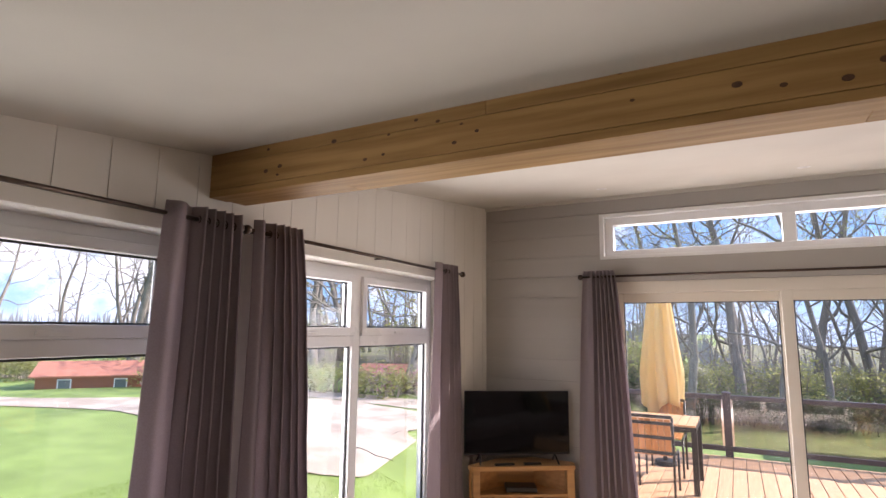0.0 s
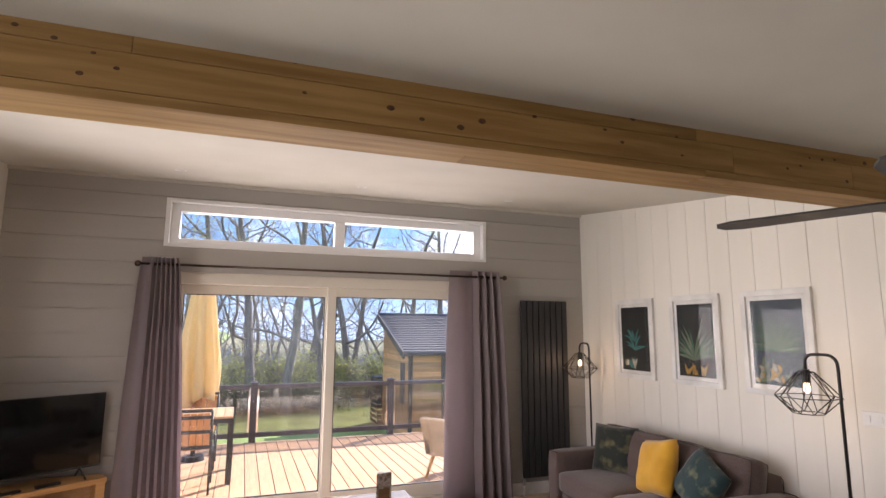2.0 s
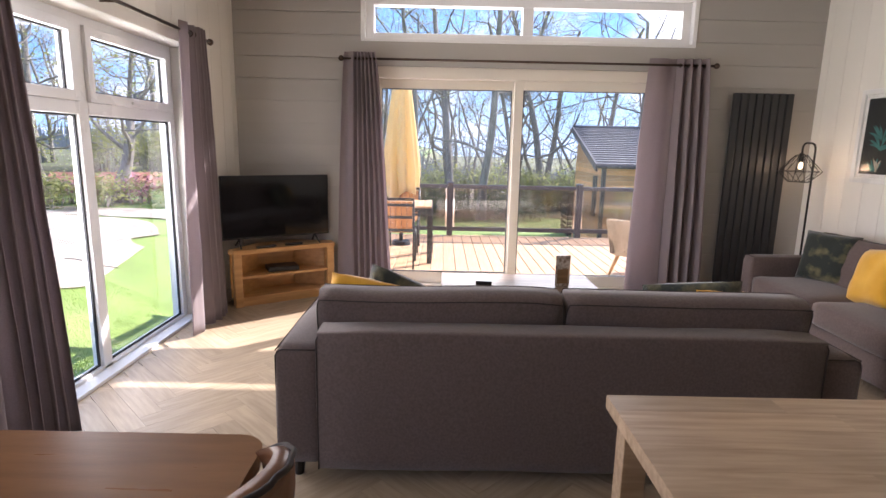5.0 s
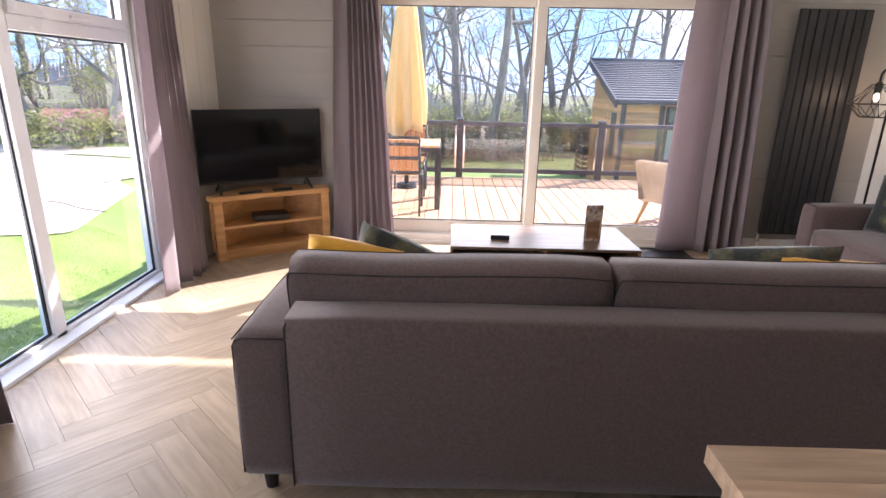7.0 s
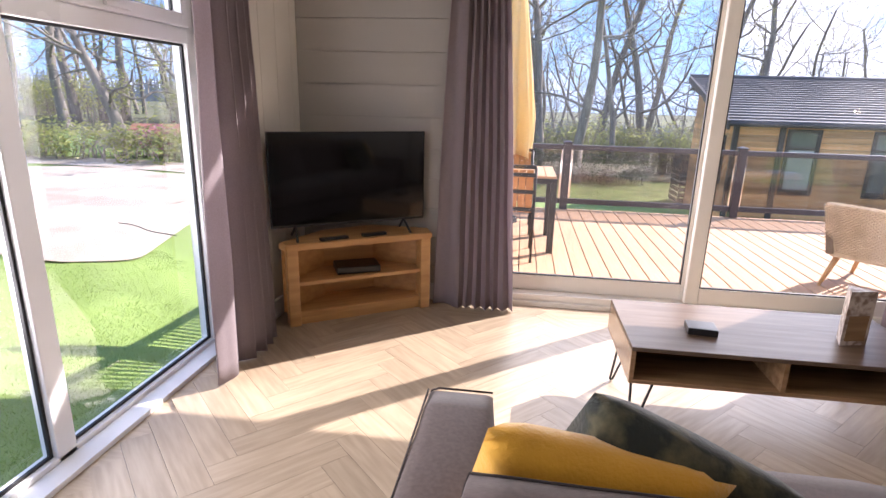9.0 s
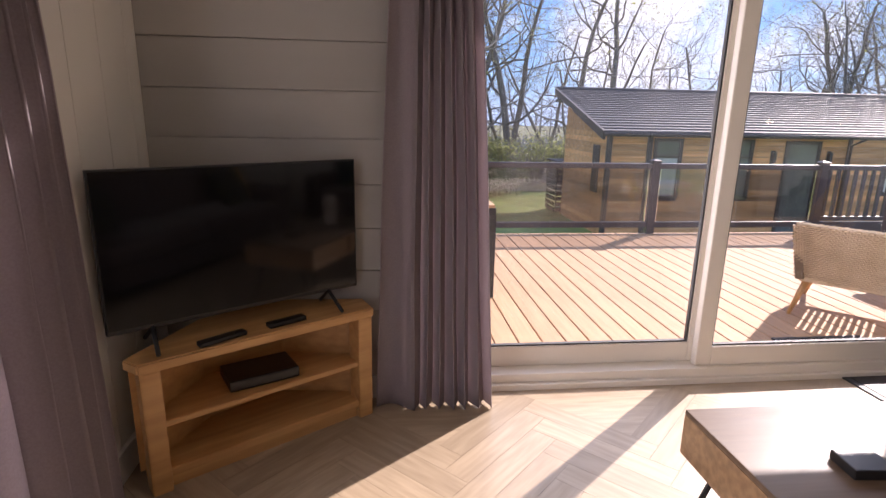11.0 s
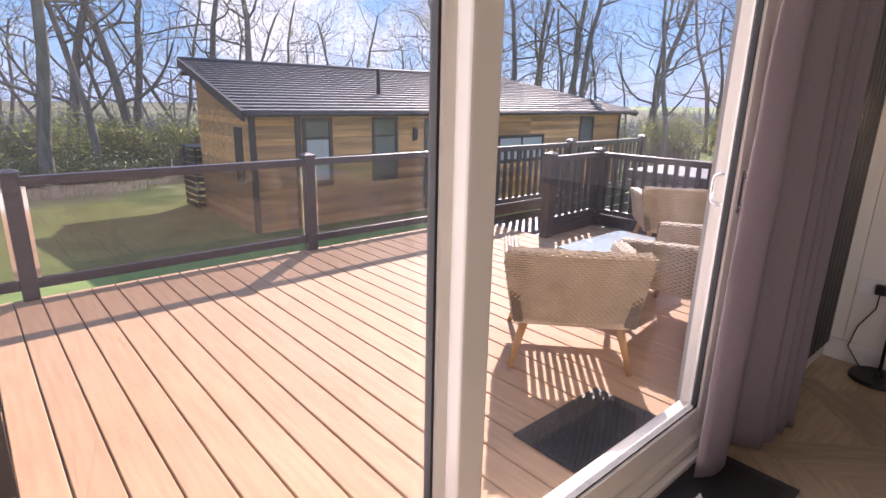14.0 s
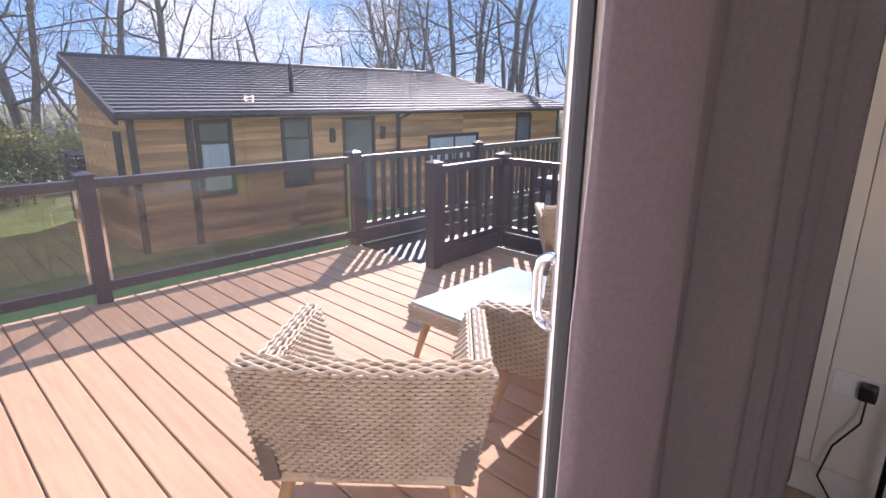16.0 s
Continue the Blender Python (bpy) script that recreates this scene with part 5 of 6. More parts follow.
slat_chair("black metal garden chair with orange timber slats", -0.735, 6.91, 0)
slat_chair("black metal garden chair facing across the garden table", -0.735, 7.95, 180)

um = thing("parasol", "closed cream canvas parasol standing behind the garden table", "parasol", -0.80, 8.36, DZ)
part("pole", cyl(bmesh.new(), 0, 0, 0, 2.94, 0.02, None, 14), M_METAL, um)
part("base", cyl(cyl(bmesh.new(), 0, 0, 0, 0.06, 0.15, 0.13, 28), 0, 0, 0.06, 0.30, 0.03, None, 16), M_METAL, um)
v, f = [], []
NA, NZ = 64, 26
for j in range(NZ + 1):
    t = j / NZ
    for i in range(NA + 1):
        an = 2 * math.pi * i / NA
        tip = 0.16 * (0.5 + 0.5 * math.cos(an * 3 + 0.6)) + 0.10 * math.cos(an + 2.0)
        z = 2.90 - t * (2.00 + tip)
        r = (0.03 + 0.235 * t ** 0.75 - 0.05 * max(0, t - 0.8) * 5) * (1 + 0.28 * math.sin(an * 8 + 1.3 * math.sin(3 * t)) * (0.3 + 0.7 * t))
        v.append((r * math.cos(an), r * math.sin(an), z))
for j in range(NZ):
    for i in range(NA):
        a = j * (NA + 1) + i
        f.append((a, a + 1, a + NA + 2, a + NA + 1))
can = raw("canopy", v, f, M_CANVAS, um, "folded cream canvas", True)
can.modifiers.new("thickness", 'SOLIDIFY').thickness = 0.004

om = thing("outdoor_mat", "black rubber door mat on the deck", "door mat", 1.70, 5.91, DZ)
part("pad", bx(-0.32, 0.32, -0.165, 0.165, 0, 0.012, bev=0.003), M_RUBBER, om)
v, f = [], []
for i in range(24):
    for j in range(11):
        x, y = -0.30 + i * 0.0255, -0.145 + j * 0.0265 + (0.013 if i % 2 else 0)
        b = len(v)
        for dx, dy in ((-0.0115, 0), (0, -0.0115), (0.0115, 0), (0, 0.0115)):
            v += [(x + dx, y + dy, 0.012)]
        v.append((x, y, 0.026))
        f += [(b, b + 1, b + 4), (b + 1, b + 2, b + 4), (b + 2, b + 3, b + 4), (b + 3, b, b + 4)]
tagged(raw("studs", v, f, M_RUBBER, om), kind="stuff")


# ---- ground ----
def smooth(a, b, t):
    t = max(0.0, min(1.0, (t - a) / (b - a)))
    return t * t * (3 - 2 * t)


def ground_z(x, y):
    low = smooth(-7.0, -1.5, x) * smooth(3.0, 8.0, y + 0.3 * max(0.0, x + 2))
    far = smooth(24.0, 70.0, y) * 5.0 * smooth(-16.0, 4.0, x)
    return -0.33 - 1.50 * low - far + 0.03 * noise.noise(Vector((x * 0.3, y * 0.3, 0)))


def sheet(name, xs, ys, material, label, category, lift=0.0, keep=None):
    v, f, ix = [], [], {}
    for i, x in enumerate(xs):
        for j, y in enumerate(ys):
            ix[i, j] = len(v)
            v.append((x, y, ground_z(x, y) + lift))
    for i in range(len(xs) - 1):
        for j in range(len(ys) - 1):
            if keep is None or keep((xs[i] + xs[i + 1]) / 2, (ys[j] + ys[j + 1]) / 2):
                f.append((ix[i, j], ix[i + 1, j], ix[i + 1, j + 1], ix[i, j + 1]))
    return tagged(raw(name, v, f, material, None, "", True), label, category, "", "structure")


def spread(lo, hi, near_lo, near_hi, step):
    a = [near_lo + step * k for k in range(int((near_hi - near_lo) / step) + 1)]
    out, d, x = [], step, a[0]
    while x > lo:
        d *= 1.35
        x -= d
        out.append(x)
    x, d = a[-1], step
    b = []
    while x < hi:
        d *= 1.35
        x += d
        b.append(x)
    return out[::-1] + a + b


def hole(x, y):
    return not (-2.3 < x < 3.5 and -3.5 < y < 5.5)


sheet("ground", spread(-900, 900, -24, 24, 0.8), spread(-300, 1500, -12, 40, 0.8), M_GRASS, "mown green lawn running out to the fields", "ground", 0, hole)


def ribbon(name, pts, widths, material, label, category, lift):
    v, f = [], []
    n = len(pts)
    fine = []
    P = [Vector(p) for p in pts]
    for i in range(n - 1):
        a, b, c, d = P[max(i - 1, 0)], P[i], P[i + 1], P[min(i + 2, n - 1)]
        for q in range(10):
            t = q / 10
            p = 0.5 * (2 * b + (c - a) * t + (2 * a - 5 * b + 4 * c - d) * t * t + (3 * b - a - 3 * c + d) * t ** 3)
            fine.append((p, widths[i] + (widths[i + 1] - widths[i]) * t * t * (3 - 2 * t)))
    fine.append((P[-1], widths[-1]))
    K = 10
    for i, (p, w) in enumerate(fine):
        a, b = fine[max(i - 1, 0)][0], fine[min(i + 1, len(fine) - 1)][0]
        d = (b - a).normalized()
        nn = Vector((-d.y, d.x))
        for k in range(K + 1):
            s = (k / K - 0.5) * (w + 0.25 * noise.noise(Vector((i * 0.4, k // K, 3))))
            q = p + nn * s
            v.append((q.x, q.y, ground_z(q.x, q.y) + lift))
    for i in range(len(fine) - 1):
        for k in range(K):
            a = i * (K + 1) + k
            f.append((a, a + 1, a + K + 2, a + K + 1))
    return tagged(raw(name, v, f, material, None, "", True), label, category, "", "structure")


ribbon("garden_path", [(-40, 9.5), (-26, 11.6), (-16, 13.4), (-9.5, 13.6), (-6.5, 13.4), (-4.0, 15.0), (-3.6, 18)], [1.2, 1.2, 1.3, 1.4, 1.5, 1.5, 1.5], M_DRIVE, "pale gravel path behind the drive", "path", 0.018)
ribbon("drive", [(-40, 4.0), (-26, 6.0), (-18, 7.75), (-14.5, 9.35), (-12, 10.1), (-10, 10.2), (-8, 9.5), (-6.4, 8.9), (-5.5, 9.0)], [1.3, 1.3, 1.4, 2.3, 3.7, 5.4, 5.8, 4.4, 2.2], M_DRIVE, "pale gravel drive crossing the lawn", "drive", 0.02)
sheet("field_edge", spread(-400, 400, -30, 40, 4), spread(36, 400, 40, 80, 5), M_WOODS, "brown scrub and leaf litter beyond the wood", "ground", 0.05, lambda x, y: y > 30)
ribbon("woodland_floor", [(-60, 30), (-20, 28), (-4, 28), (14, 30), (40, 30)], [20, 12, 4, 9, 20], M_UNDER, "dark undergrowth under the trees, shade put into its colour", "ground", 0.03)
# Distant hill strip; its material glows to stand in for haze.
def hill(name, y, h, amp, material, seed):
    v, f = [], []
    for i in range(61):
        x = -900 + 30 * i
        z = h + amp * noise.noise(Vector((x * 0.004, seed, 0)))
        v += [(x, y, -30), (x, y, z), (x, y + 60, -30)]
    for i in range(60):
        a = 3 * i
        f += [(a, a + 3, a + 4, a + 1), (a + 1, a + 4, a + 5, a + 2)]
    return tagged(raw(name, v, f, material, None, "", True), "distant hillside backdrop, glowing blue in place of haze", "hill", "", "structure")
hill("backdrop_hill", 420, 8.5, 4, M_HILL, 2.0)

v, f = [], []
rg = random.Random(77)
for i in range(90000):
    x, y = -2.6 - 4.6 * rg.random() ** 1.7, rg.uniform(0.3, 8.2)
    if x < -5.0 - 0.42 * (8.9 - y) and 6.2 < y:
        continue
    z = ground_z(x, y)
    a, h = rg.uniform(0, 6.28), rg.uniform(0.012, 0.03)
    dx, dy = 0.0025 * math.cos(a), 0.0025 * math.sin(a)
    b = len(v)
    v += [(x - dx, y - dy, z - 0.004), (x + dx, y + dy, z - 0.004), (x + rg.uniform(-0.03, 0.03), y + rg.uniform(-0.03, 0.03), z + h)]
    f.append((b, b + 1, b + 2))
tagged(raw("grass", v, f, M_BLADE), "short mown grass blades by the window", "grass", "", "stuff")

# ---- neighbouring lodge ----
lodge = thing("neighbouring_lodge", "single-storey larch-clad lodge with a slate tiled roof", "lodge", 0, 0, 0)
HX0, HX1, HY0, HY1, HZ0, HZ1 = 4.75, 19.9, 16.95, 20.4, -2.35, 0.92
openings = [(6.05, 6.74, -0.72, 0.77), (8.05, 8.77, -0.72, 0.77), (9.81, 10.75, -1.95, 0.74), (12.9, 15.1, -0.60, 0.16), (17.27, 18.05, -0.45, 0.68)]
core = bmesh.new()
box(core, HX0, HX1, HY0 + 0.12, HY1, HZ0, HZ1)
part("wall", core, M_TRIM, lodge)
ROOF_L, ROOF_R = (4.40, 16.45), (20.3, 16.45)
PEAK_L, PEAK_R, RZ0, RZ1 = (5.1, 22.9), (19.1, 22.9), 0.96, 2.27
for k in range(22):
    z0 = HZ0 + k * 0.15
    part("board", bx(HX0 - 0.022, HX0, HY0, HY1, z0 + 0.004, z0 + 0.148), M_LARCH, lodge)
raw("gable", [(x, y, z) for x in (HX0 - 0.01, HX0 + 0.06) for y, z in ((HY0 + 0.02, HZ1), (HY1, HZ1), (HY1, 1.64))], [(0, 1, 2), (5, 4, 3), (0, 2, 5, 3), (1, 4, 5, 2), (0, 3, 4, 1)], M_LARCH, lodge)
for k in range(22):
    z0 = HZ0 + k * 0.15
    xs = [(HX0, HX1)]
    for o in openings:
        if o[2] - 0.08 < z0 + 0.075 < o[3] + 0.08:
            nx = []
            for a, b in xs:
                if o[0] - 0.06 > a and o[1] + 0.06 < b:
                    nx += [(a, o[0] - 0.06), (o[1] + 0.06, b)]
                else:
                    nx.append((a, b))
            xs = nx
    for a, b in xs:
        c = a
        while c < b - 0.01:
            e = min(b, c + 3.6 if b - c > 4.6 else b)
            part("board", bx(c + 0.002, e - 0.002, HY0 + 0.0, HY0 + 0.02, z0 + 0.004, z0 + 0.148), M_LARCH, lodge)
            c = e
for x in (HX0 - 0.03, 11.6, HX1 - 0.08):
    part("corner_post", bx(x, x + 0.11, HY0 - 0.035, HY0 + 0.1, HZ0, HZ1), M_TRIM, lodge)
part("corner_post", bx(HX0 + 1.05, HX0 + 1.19, HY0 - 0.04, HY0 + 0.06, HZ0, HZ1), M_TRIM, lodge)
M_DARKGL = surf("lodge_glass", (0.10, 0.12, 0.13), (0.16, 0.19, 0.20), 1.5, 0.05, 0.0)
M_BLIND = surf("pale_blind", (0.55, 0.58, 0.58), (0.45, 0.48, 0.48), 4, 0.7, 0.0, stretch=(8, 1, 0.3))
for i, o in enumerate(openings):
    w = part("door" if i == 2 else "window", bx(o[0] - 0.06, o[1] + 0.06, HY0 + 0.03, HY0 + 0.07, o[2] - 0.06, o[3] + 0.06), M_TRIM, lodge)
    bm = bmesh.new()
    for q in ((o[0] - 0.06, o[0] + 0.03, o[2] - 0.06, o[3] + 0.06), (o[1] - 0.03, o[1] + 0.06, o[2] - 0.06, o[3] + 0.06)):
        box(bm, q[0], q[1], HY0 - 0.03, HY0 + 0.03, q[2], q[3])
    for q in ((o[2] - 0.06, o[2] + 0.03), (o[3] - 0.03, o[3] + 0.06)):
        box(bm, o[0] + 0.03, o[1] - 0.03, HY0 - 0.03, HY0 + 0.03, q[0], q[1])
    if i in (0, 1):
        zt = o[3] - 0.42
        box(bm, o[0] + 0.03, o[1] - 0.03, HY0 - 0.03, HY0 + 0.03, zt - 0.03, zt + 0.03)
    if i == 3:
        box(bm, 13.97, 14.03, HY0 - 0.03, HY0 + 0.03, o[2] + 0.03, o[3] - 0.03)
    part("frame", bm, M_TRIM, w)
    part("pane", bx(o[0] + 0.03, o[1] - 0.03, HY0 + 0.005, HY0 + 0.012, o[2] + 0.03, o[3] - 0.03), M_DARKGL, w)
    if i in (0, 3):
        part("blind", bx(o[0] + 0.05, o[1] - 0.05, HY0 - 0.004, HY0 + 0.004, o[2] + 0.03, o[3] - (0.47 if i == 0 else 0.05)), M_BLIND, w)
part("side_window", bx(HX0 - 0.05, HX0 - 0.02, HY0 + 0.5, HY0 + 0.95, -0.7, 0.6), M_TRIM, lodge)
for x in (9.42, 11.08):
    lt = part("wall_light", bx(x - 0.05, x + 0.05, HY0 - 0.10, HY0 - 0.005, 0.22, 0.50, bev=0.01), M_TRIM, lodge)
    part("backplate", bx(x - 0.07, x + 0.07, HY0 - 0.006, HY0 - 0.001, 0.18, 0.54), M_METAL, lt)
store = thing("gas_store", "dark slatted gas bottle store against the lodge gable", "store", 4.85, 21.0, -1.85)
for sx in (-0.28, 0.24):
    for sy in (-0.5, 0.46):
        part("post", bx(sx, sx + 0.04, sy, sy + 0.04, 0, 1.72), M_TRIM, store)
for k in range(9):
    part("slat", bx(-0.30, 0.28, -0.525, -0.505, 0.08 + 0.18 * k, 0.22 + 0.18 * k, bev=0.003), M_TRIM, store)
    part("slat", bx(-0.325, -0.305, -0.5, 0.5, 0.08 + 0.18 * k, 0.22 + 0.18 * k, bev=0.003), M_TRIM, store)
part("lid", bx(-0.34, 0.30, -0.55, 0.54, 1.72, 1.76, bev=0.004), M_TRIM, store)
# roof: courses of tiles, each lapping the one below
rf = part("roof", plan([(ROOF_L[0] + 0.02, ROOF_L[1] + 0.02), (ROOF_R[0] - 0.02, ROOF_R[1] + 0.02), (ROOF_R[0] - 0.1, 16.6), (ROOF_L[0] + 0.1, 16.6)], RZ0 - 0.09, RZ0 - 0.01), M_TRIM, lodge)
NC = 20
for k in range(NC):
    t0, t1 = k / NC, (k + 1.25) / NC
    y0, y1 = ROOF_L[1] + (PEAK_L[1] - ROOF_L[1]) * t0, ROOF_L[1] + (PEAK_L[1] - ROOF_L[1]) * min(1.0, t1)
    z0, z1 = RZ0 + (RZ1 - RZ0) * t0, RZ0 + (RZ1 - RZ0) * min(1.0, t1)
    xa, xb = ROOF_L[0] + (PEAK_L[0] - ROOF_L[0]) * t0, ROOF_R[0] + (PEAK_R[0] - ROOF_R[0]) * t0
    n = 44
    v, f = [], []
    for i in range(n):
        x0, x1 = xa + (xb - xa) * i / n, xa + (xb - xa) * (i + 1) / n
        xm = (x0 + x1) / 2
        b = len(v)
        lift = 0.06
        for x, hgt in ((x0 + 0.004, 0.0), (xm, 0.006), (x1 - 0.003, 0.0)):
            v += [(x, y0, z0 - 0.01), (x, y0, z0 + lift + hgt), (x, y1, z1 + 0.006 + hgt)]
        f += [(b, b + 3, b + 4, b + 1), (b + 3, b + 6, b + 7, b + 4), (b + 1, b + 4, b + 5, b + 2), (b + 4, b + 7, b + 8, b + 5)]
    raw("tile_course", v, f, M_TILE, rf)
part("rear_wall", bx(HX0 + 1.6, HX1 - 0.1, HY1 + 0.01, 23.0, HZ0, RZ0 + 0.1), M_TRIM, lodge)
raw("back_slope", [(x, y, z) for x in (PEAK_L[0] + 0.35, PEAK_R[0] - 0.1) for y, z in ((22.9, RZ1 + 0.01), (24.0, RZ1 - 0.35), (24.0, RZ1 - 0.42), (22.9, RZ1 - 0.06))], [(0, 1, 2, 3), (7, 6, 5, 4), (0, 4, 5, 1), (1, 5, 6, 2), (2, 6, 7, 3), (3, 7, 4, 0)], M_TILE, rf)
tube("ridge", [(PEAK_L[0], PEAK_L[1], RZ1 + 0.03), (PEAK_R[0], PEAK_R[1], RZ1 + 0.03)], 0.07, M_TILE, rf, 8)
for a, b in (((*ROOF_L, RZ0), (*PEAK_L, RZ1)), ((*ROOF_R, RZ0), (*PEAK_R, RZ1))):
    A, B = Vector(a), Vector(b)
    sx = -1 if a[0] < 10 else 1
    raw("barge_board", [A + Vector((sx * 0.04, 0, 0.05)), B + Vector((sx * 0.04, 0, 0.05)), B + Vector((sx * 0.04, 0, -0.17)), A + Vector((sx * 0.04, 0, -0.17)), A + Vector((-sx * 0.03, 0, 0.05)), B + Vector((-sx * 0.03, 0, 0.05)), B + Vector((-sx * 0.03, 0, -0.17)), A + Vector((-sx * 0.03, 0, -0.17))], [(0, 1, 2, 3), (4, 7, 6, 5), (0, 4, 5, 1), (3, 2, 6, 7), (0, 3, 7, 4)], M_TRIM, rf)
tube("gutter", [(ROOF_L[0], 16.42, RZ0 - 0.03), (ROOF_R[0], 16.42, RZ0 - 0.03)], 0.055, M_TRIM, lodge, 8)
tube("flue", [(9.25, 18.45, 1.30), (9.25, 18.45, 2.12)], 0.06, M_METAL, rf, 10)
tube("downpipe", [(11.7, 16.42, 0.92), (11.62, 16.85, 0.70), (11.62, 16.88, -2.2)], 0.04, M_TRIM, lodge, 8)

# ---- trees, hedge ----
def grow(tv, tf, cv, cf, p, d, length, r, depth, rg, up=0.12, twig=3):
    segs = (2, 3, 4, 5, 6)[min(depth, 4)]
    pts, rad = [p.copy()], [r]
    q = p.copy()
    bend = Vector((rg.uniform(-1, 1), rg.uniform(-1, 1), rg.uniform(-0.8, 0.8)))
    for i in range(segs):
        if i % 2 == 0:
            bend = -0.6 * bend + Vector((rg.uniform(-1, 1), rg.uniform(-1, 1), rg.uniform(-0.7, 0.9))) * 0.8
        d = (d + bend * (0.46 if depth > 1 else 0.34) + Vector((0, 0, up))).normalized()
        q = q + d * (length / segs)
        pts.append(q.copy())
        rad.append(r * (1 - 0.45 * (i + 1) / segs))
    big = depth >= 2
    tube_data(tv if big else cv, tf if big else cf, pts, rad, 6 if depth > 3 else (4 if depth > 1 else 3), False)
    if depth == 0:
        return
    n = rg.choice((2, 3, 3)) if depth > 1 else twig
    for k in range(n):
        t = rg.uniform(0.4, 1.0) if k else 1.0
        i = min(segs, max(1, int(t * segs + 0.5)))
        a = rg.uniform(0, 2 * math.pi)
        side = d.orthogonal().normalized()
        side = (Matrix.Rotation(a, 3, d) @ side)
        nd = (d * rg.uniform(0.5, 1.0) + side * rg.uniform(0.5, 1.1)).normalized()
        grow(tv, tf, cv, cf, pts[i], nd, length * rg.uniform(0.55, 0.85), rad[i] * rg.uniform(0.48, 0.68), depth - 1, rg, up, twig)


def make_tree(seed, height, r, leaves, spread_up=0.06, depth=4, label="bare tall oak tree in early spring", bole=0.62, reach=0.22):
    rg = random.Random(seed)
    th = thing("tree", label, "tree", 0, 0, 0, 0, "woodland trees")
    tv_, tf_, cv, cf = [], [], [], []
    tube_data(tv_, tf_, [(0, 0, -0.4), (0, 0, 0.0), (0, 0, 0.4)], [r * 1.7, r * 1.35, r * 1.1], 8, False)
    d = Vector((rg.uniform(-0.14, 0.14), rg.uniform(-0.14, 0.14), 1)).normalized()
    p = Vector((0, 0, 0.3))
    pts, rad = [p.copy()], [r * 1.1]
    H = height * bole
    for i in range(8):
        d = (d + Vector((rg.uniform(-1, 1), rg.uniform(-1, 1), 0.35)) * 0.17).normalized()
        p = p + d * (H / 8)
        pts.append(p.copy())
        rad.append(r * (1 - 0.075 * (i + 1)))
    tube_data(tv_, tf_, pts, rad, 8, False)
    for k in range(2, 9):
        for _ in range(2 if k > 4 else 1):
            a = rg.uniform(0, 2 * math.pi)
            nd = Vector((math.cos(a), math.sin(a), rg.uniform(0.05, 0.75))).normalized()
            grow(tv_, tf_, cv, cf, pts[k], nd, height * rg.uniform(0.75, 1.2) * reach, rad[k] * rg.uniform(0.28, 0.48), depth, rg, spread_up)
    raw("trunk", tv_, tf_, M_BARK, th, "", True)
    raw("crown", cv, cf, M_TWIG, th, "bare fine twigs")
    if leaves:
        v, f = [], []
        for c in [cv[rg.randrange(len(cv))] for _ in range(leaves)]:
            a, s = rg.uniform(0, 6.28), rg.uniform(0.03, 0.07)
            u = Vector((math.cos(a), math.sin(a), rg.uniform(-0.5, 0.5))) * s
            w = Vector((-math.sin(a), math.cos(a), rg.uniform(-0.8, 0.8))) * s * 0.6
            b = len(v)
            v += [c - u, c + w, c + u, c - w]
            f.append((b, b + 1, b + 2, b + 3))
        raw("foliage", v, f, M_LEAF, th, "sparse fresh green leaves")
    return th


def leaf_clump(name, seed, n, w, d, h, material, label, category, size=0.06, stems=30):
    rg = random.Random(seed)
    th = thing(name, label, category, 0, 0, 0, 0, "hedge shrubs")
    v, f = [], []
    for k in range(stems):
        a, b = rg.uniform(-w, w) * 0.8, rg.uniform(-d, d) * 0.7
        hh = h * rg.uniform(0.6, 1.0)
        tube_data(v, f, [(a * 0.8, b * 0.8, -0.1), (a * 0.85 + rg.uniform(-0.15, 0.15), b * 0.9, hh * 0.35), (a + rg.uniform(-0.3, 0.3), b + rg.uniform(-0.2, 0.2), hh * 0.7), (a + rg.uniform(-0.5, 0.5), b + rg.uniform(-0.4, 0.4), hh)], [0.02, 0.014, 0.008, 0.004], 3, False)
    raw("stems", v, f, M_TWIG, th)
    v, f = [], []
    lumps = [(rg.uniform(-w, w) * 0.75, rg.uniform(-d, d) * 0.7, h * rg.uniform(0.3, 0.8), rg.uniform(0.3, 0.6) * min(w, h)) for _ in range(12)]
    for k in range(n):
        cx, cy, cz, cr = rg.choice(lumps)
        q = Vector((rg.gauss(0, 0.5), rg.gauss(0, 0.5), rg.gauss(0, 0.45))) * cr
        c = Vector((cx, cy, cz)) + q
        c.z = max(0.03, c.z)
        a, s = rg.uniform(0, 6.28), rg.uniform(0.5, 1.2) * size
        u = Vector((math.cos(a), math.sin(a), rg.uniform(-0.6, 0.6))) * s
        ww = Vector((-math.sin(a), math.cos(a), rg.uniform(-0.9, 0.9))) * s * 0.6
        b = len(v)
        v += [c - u, c + ww, c + u, c - ww]
        f.append((b, b + 1, b + 2, b + 3))
    raw("foliage", v, f, material, th)
    return th


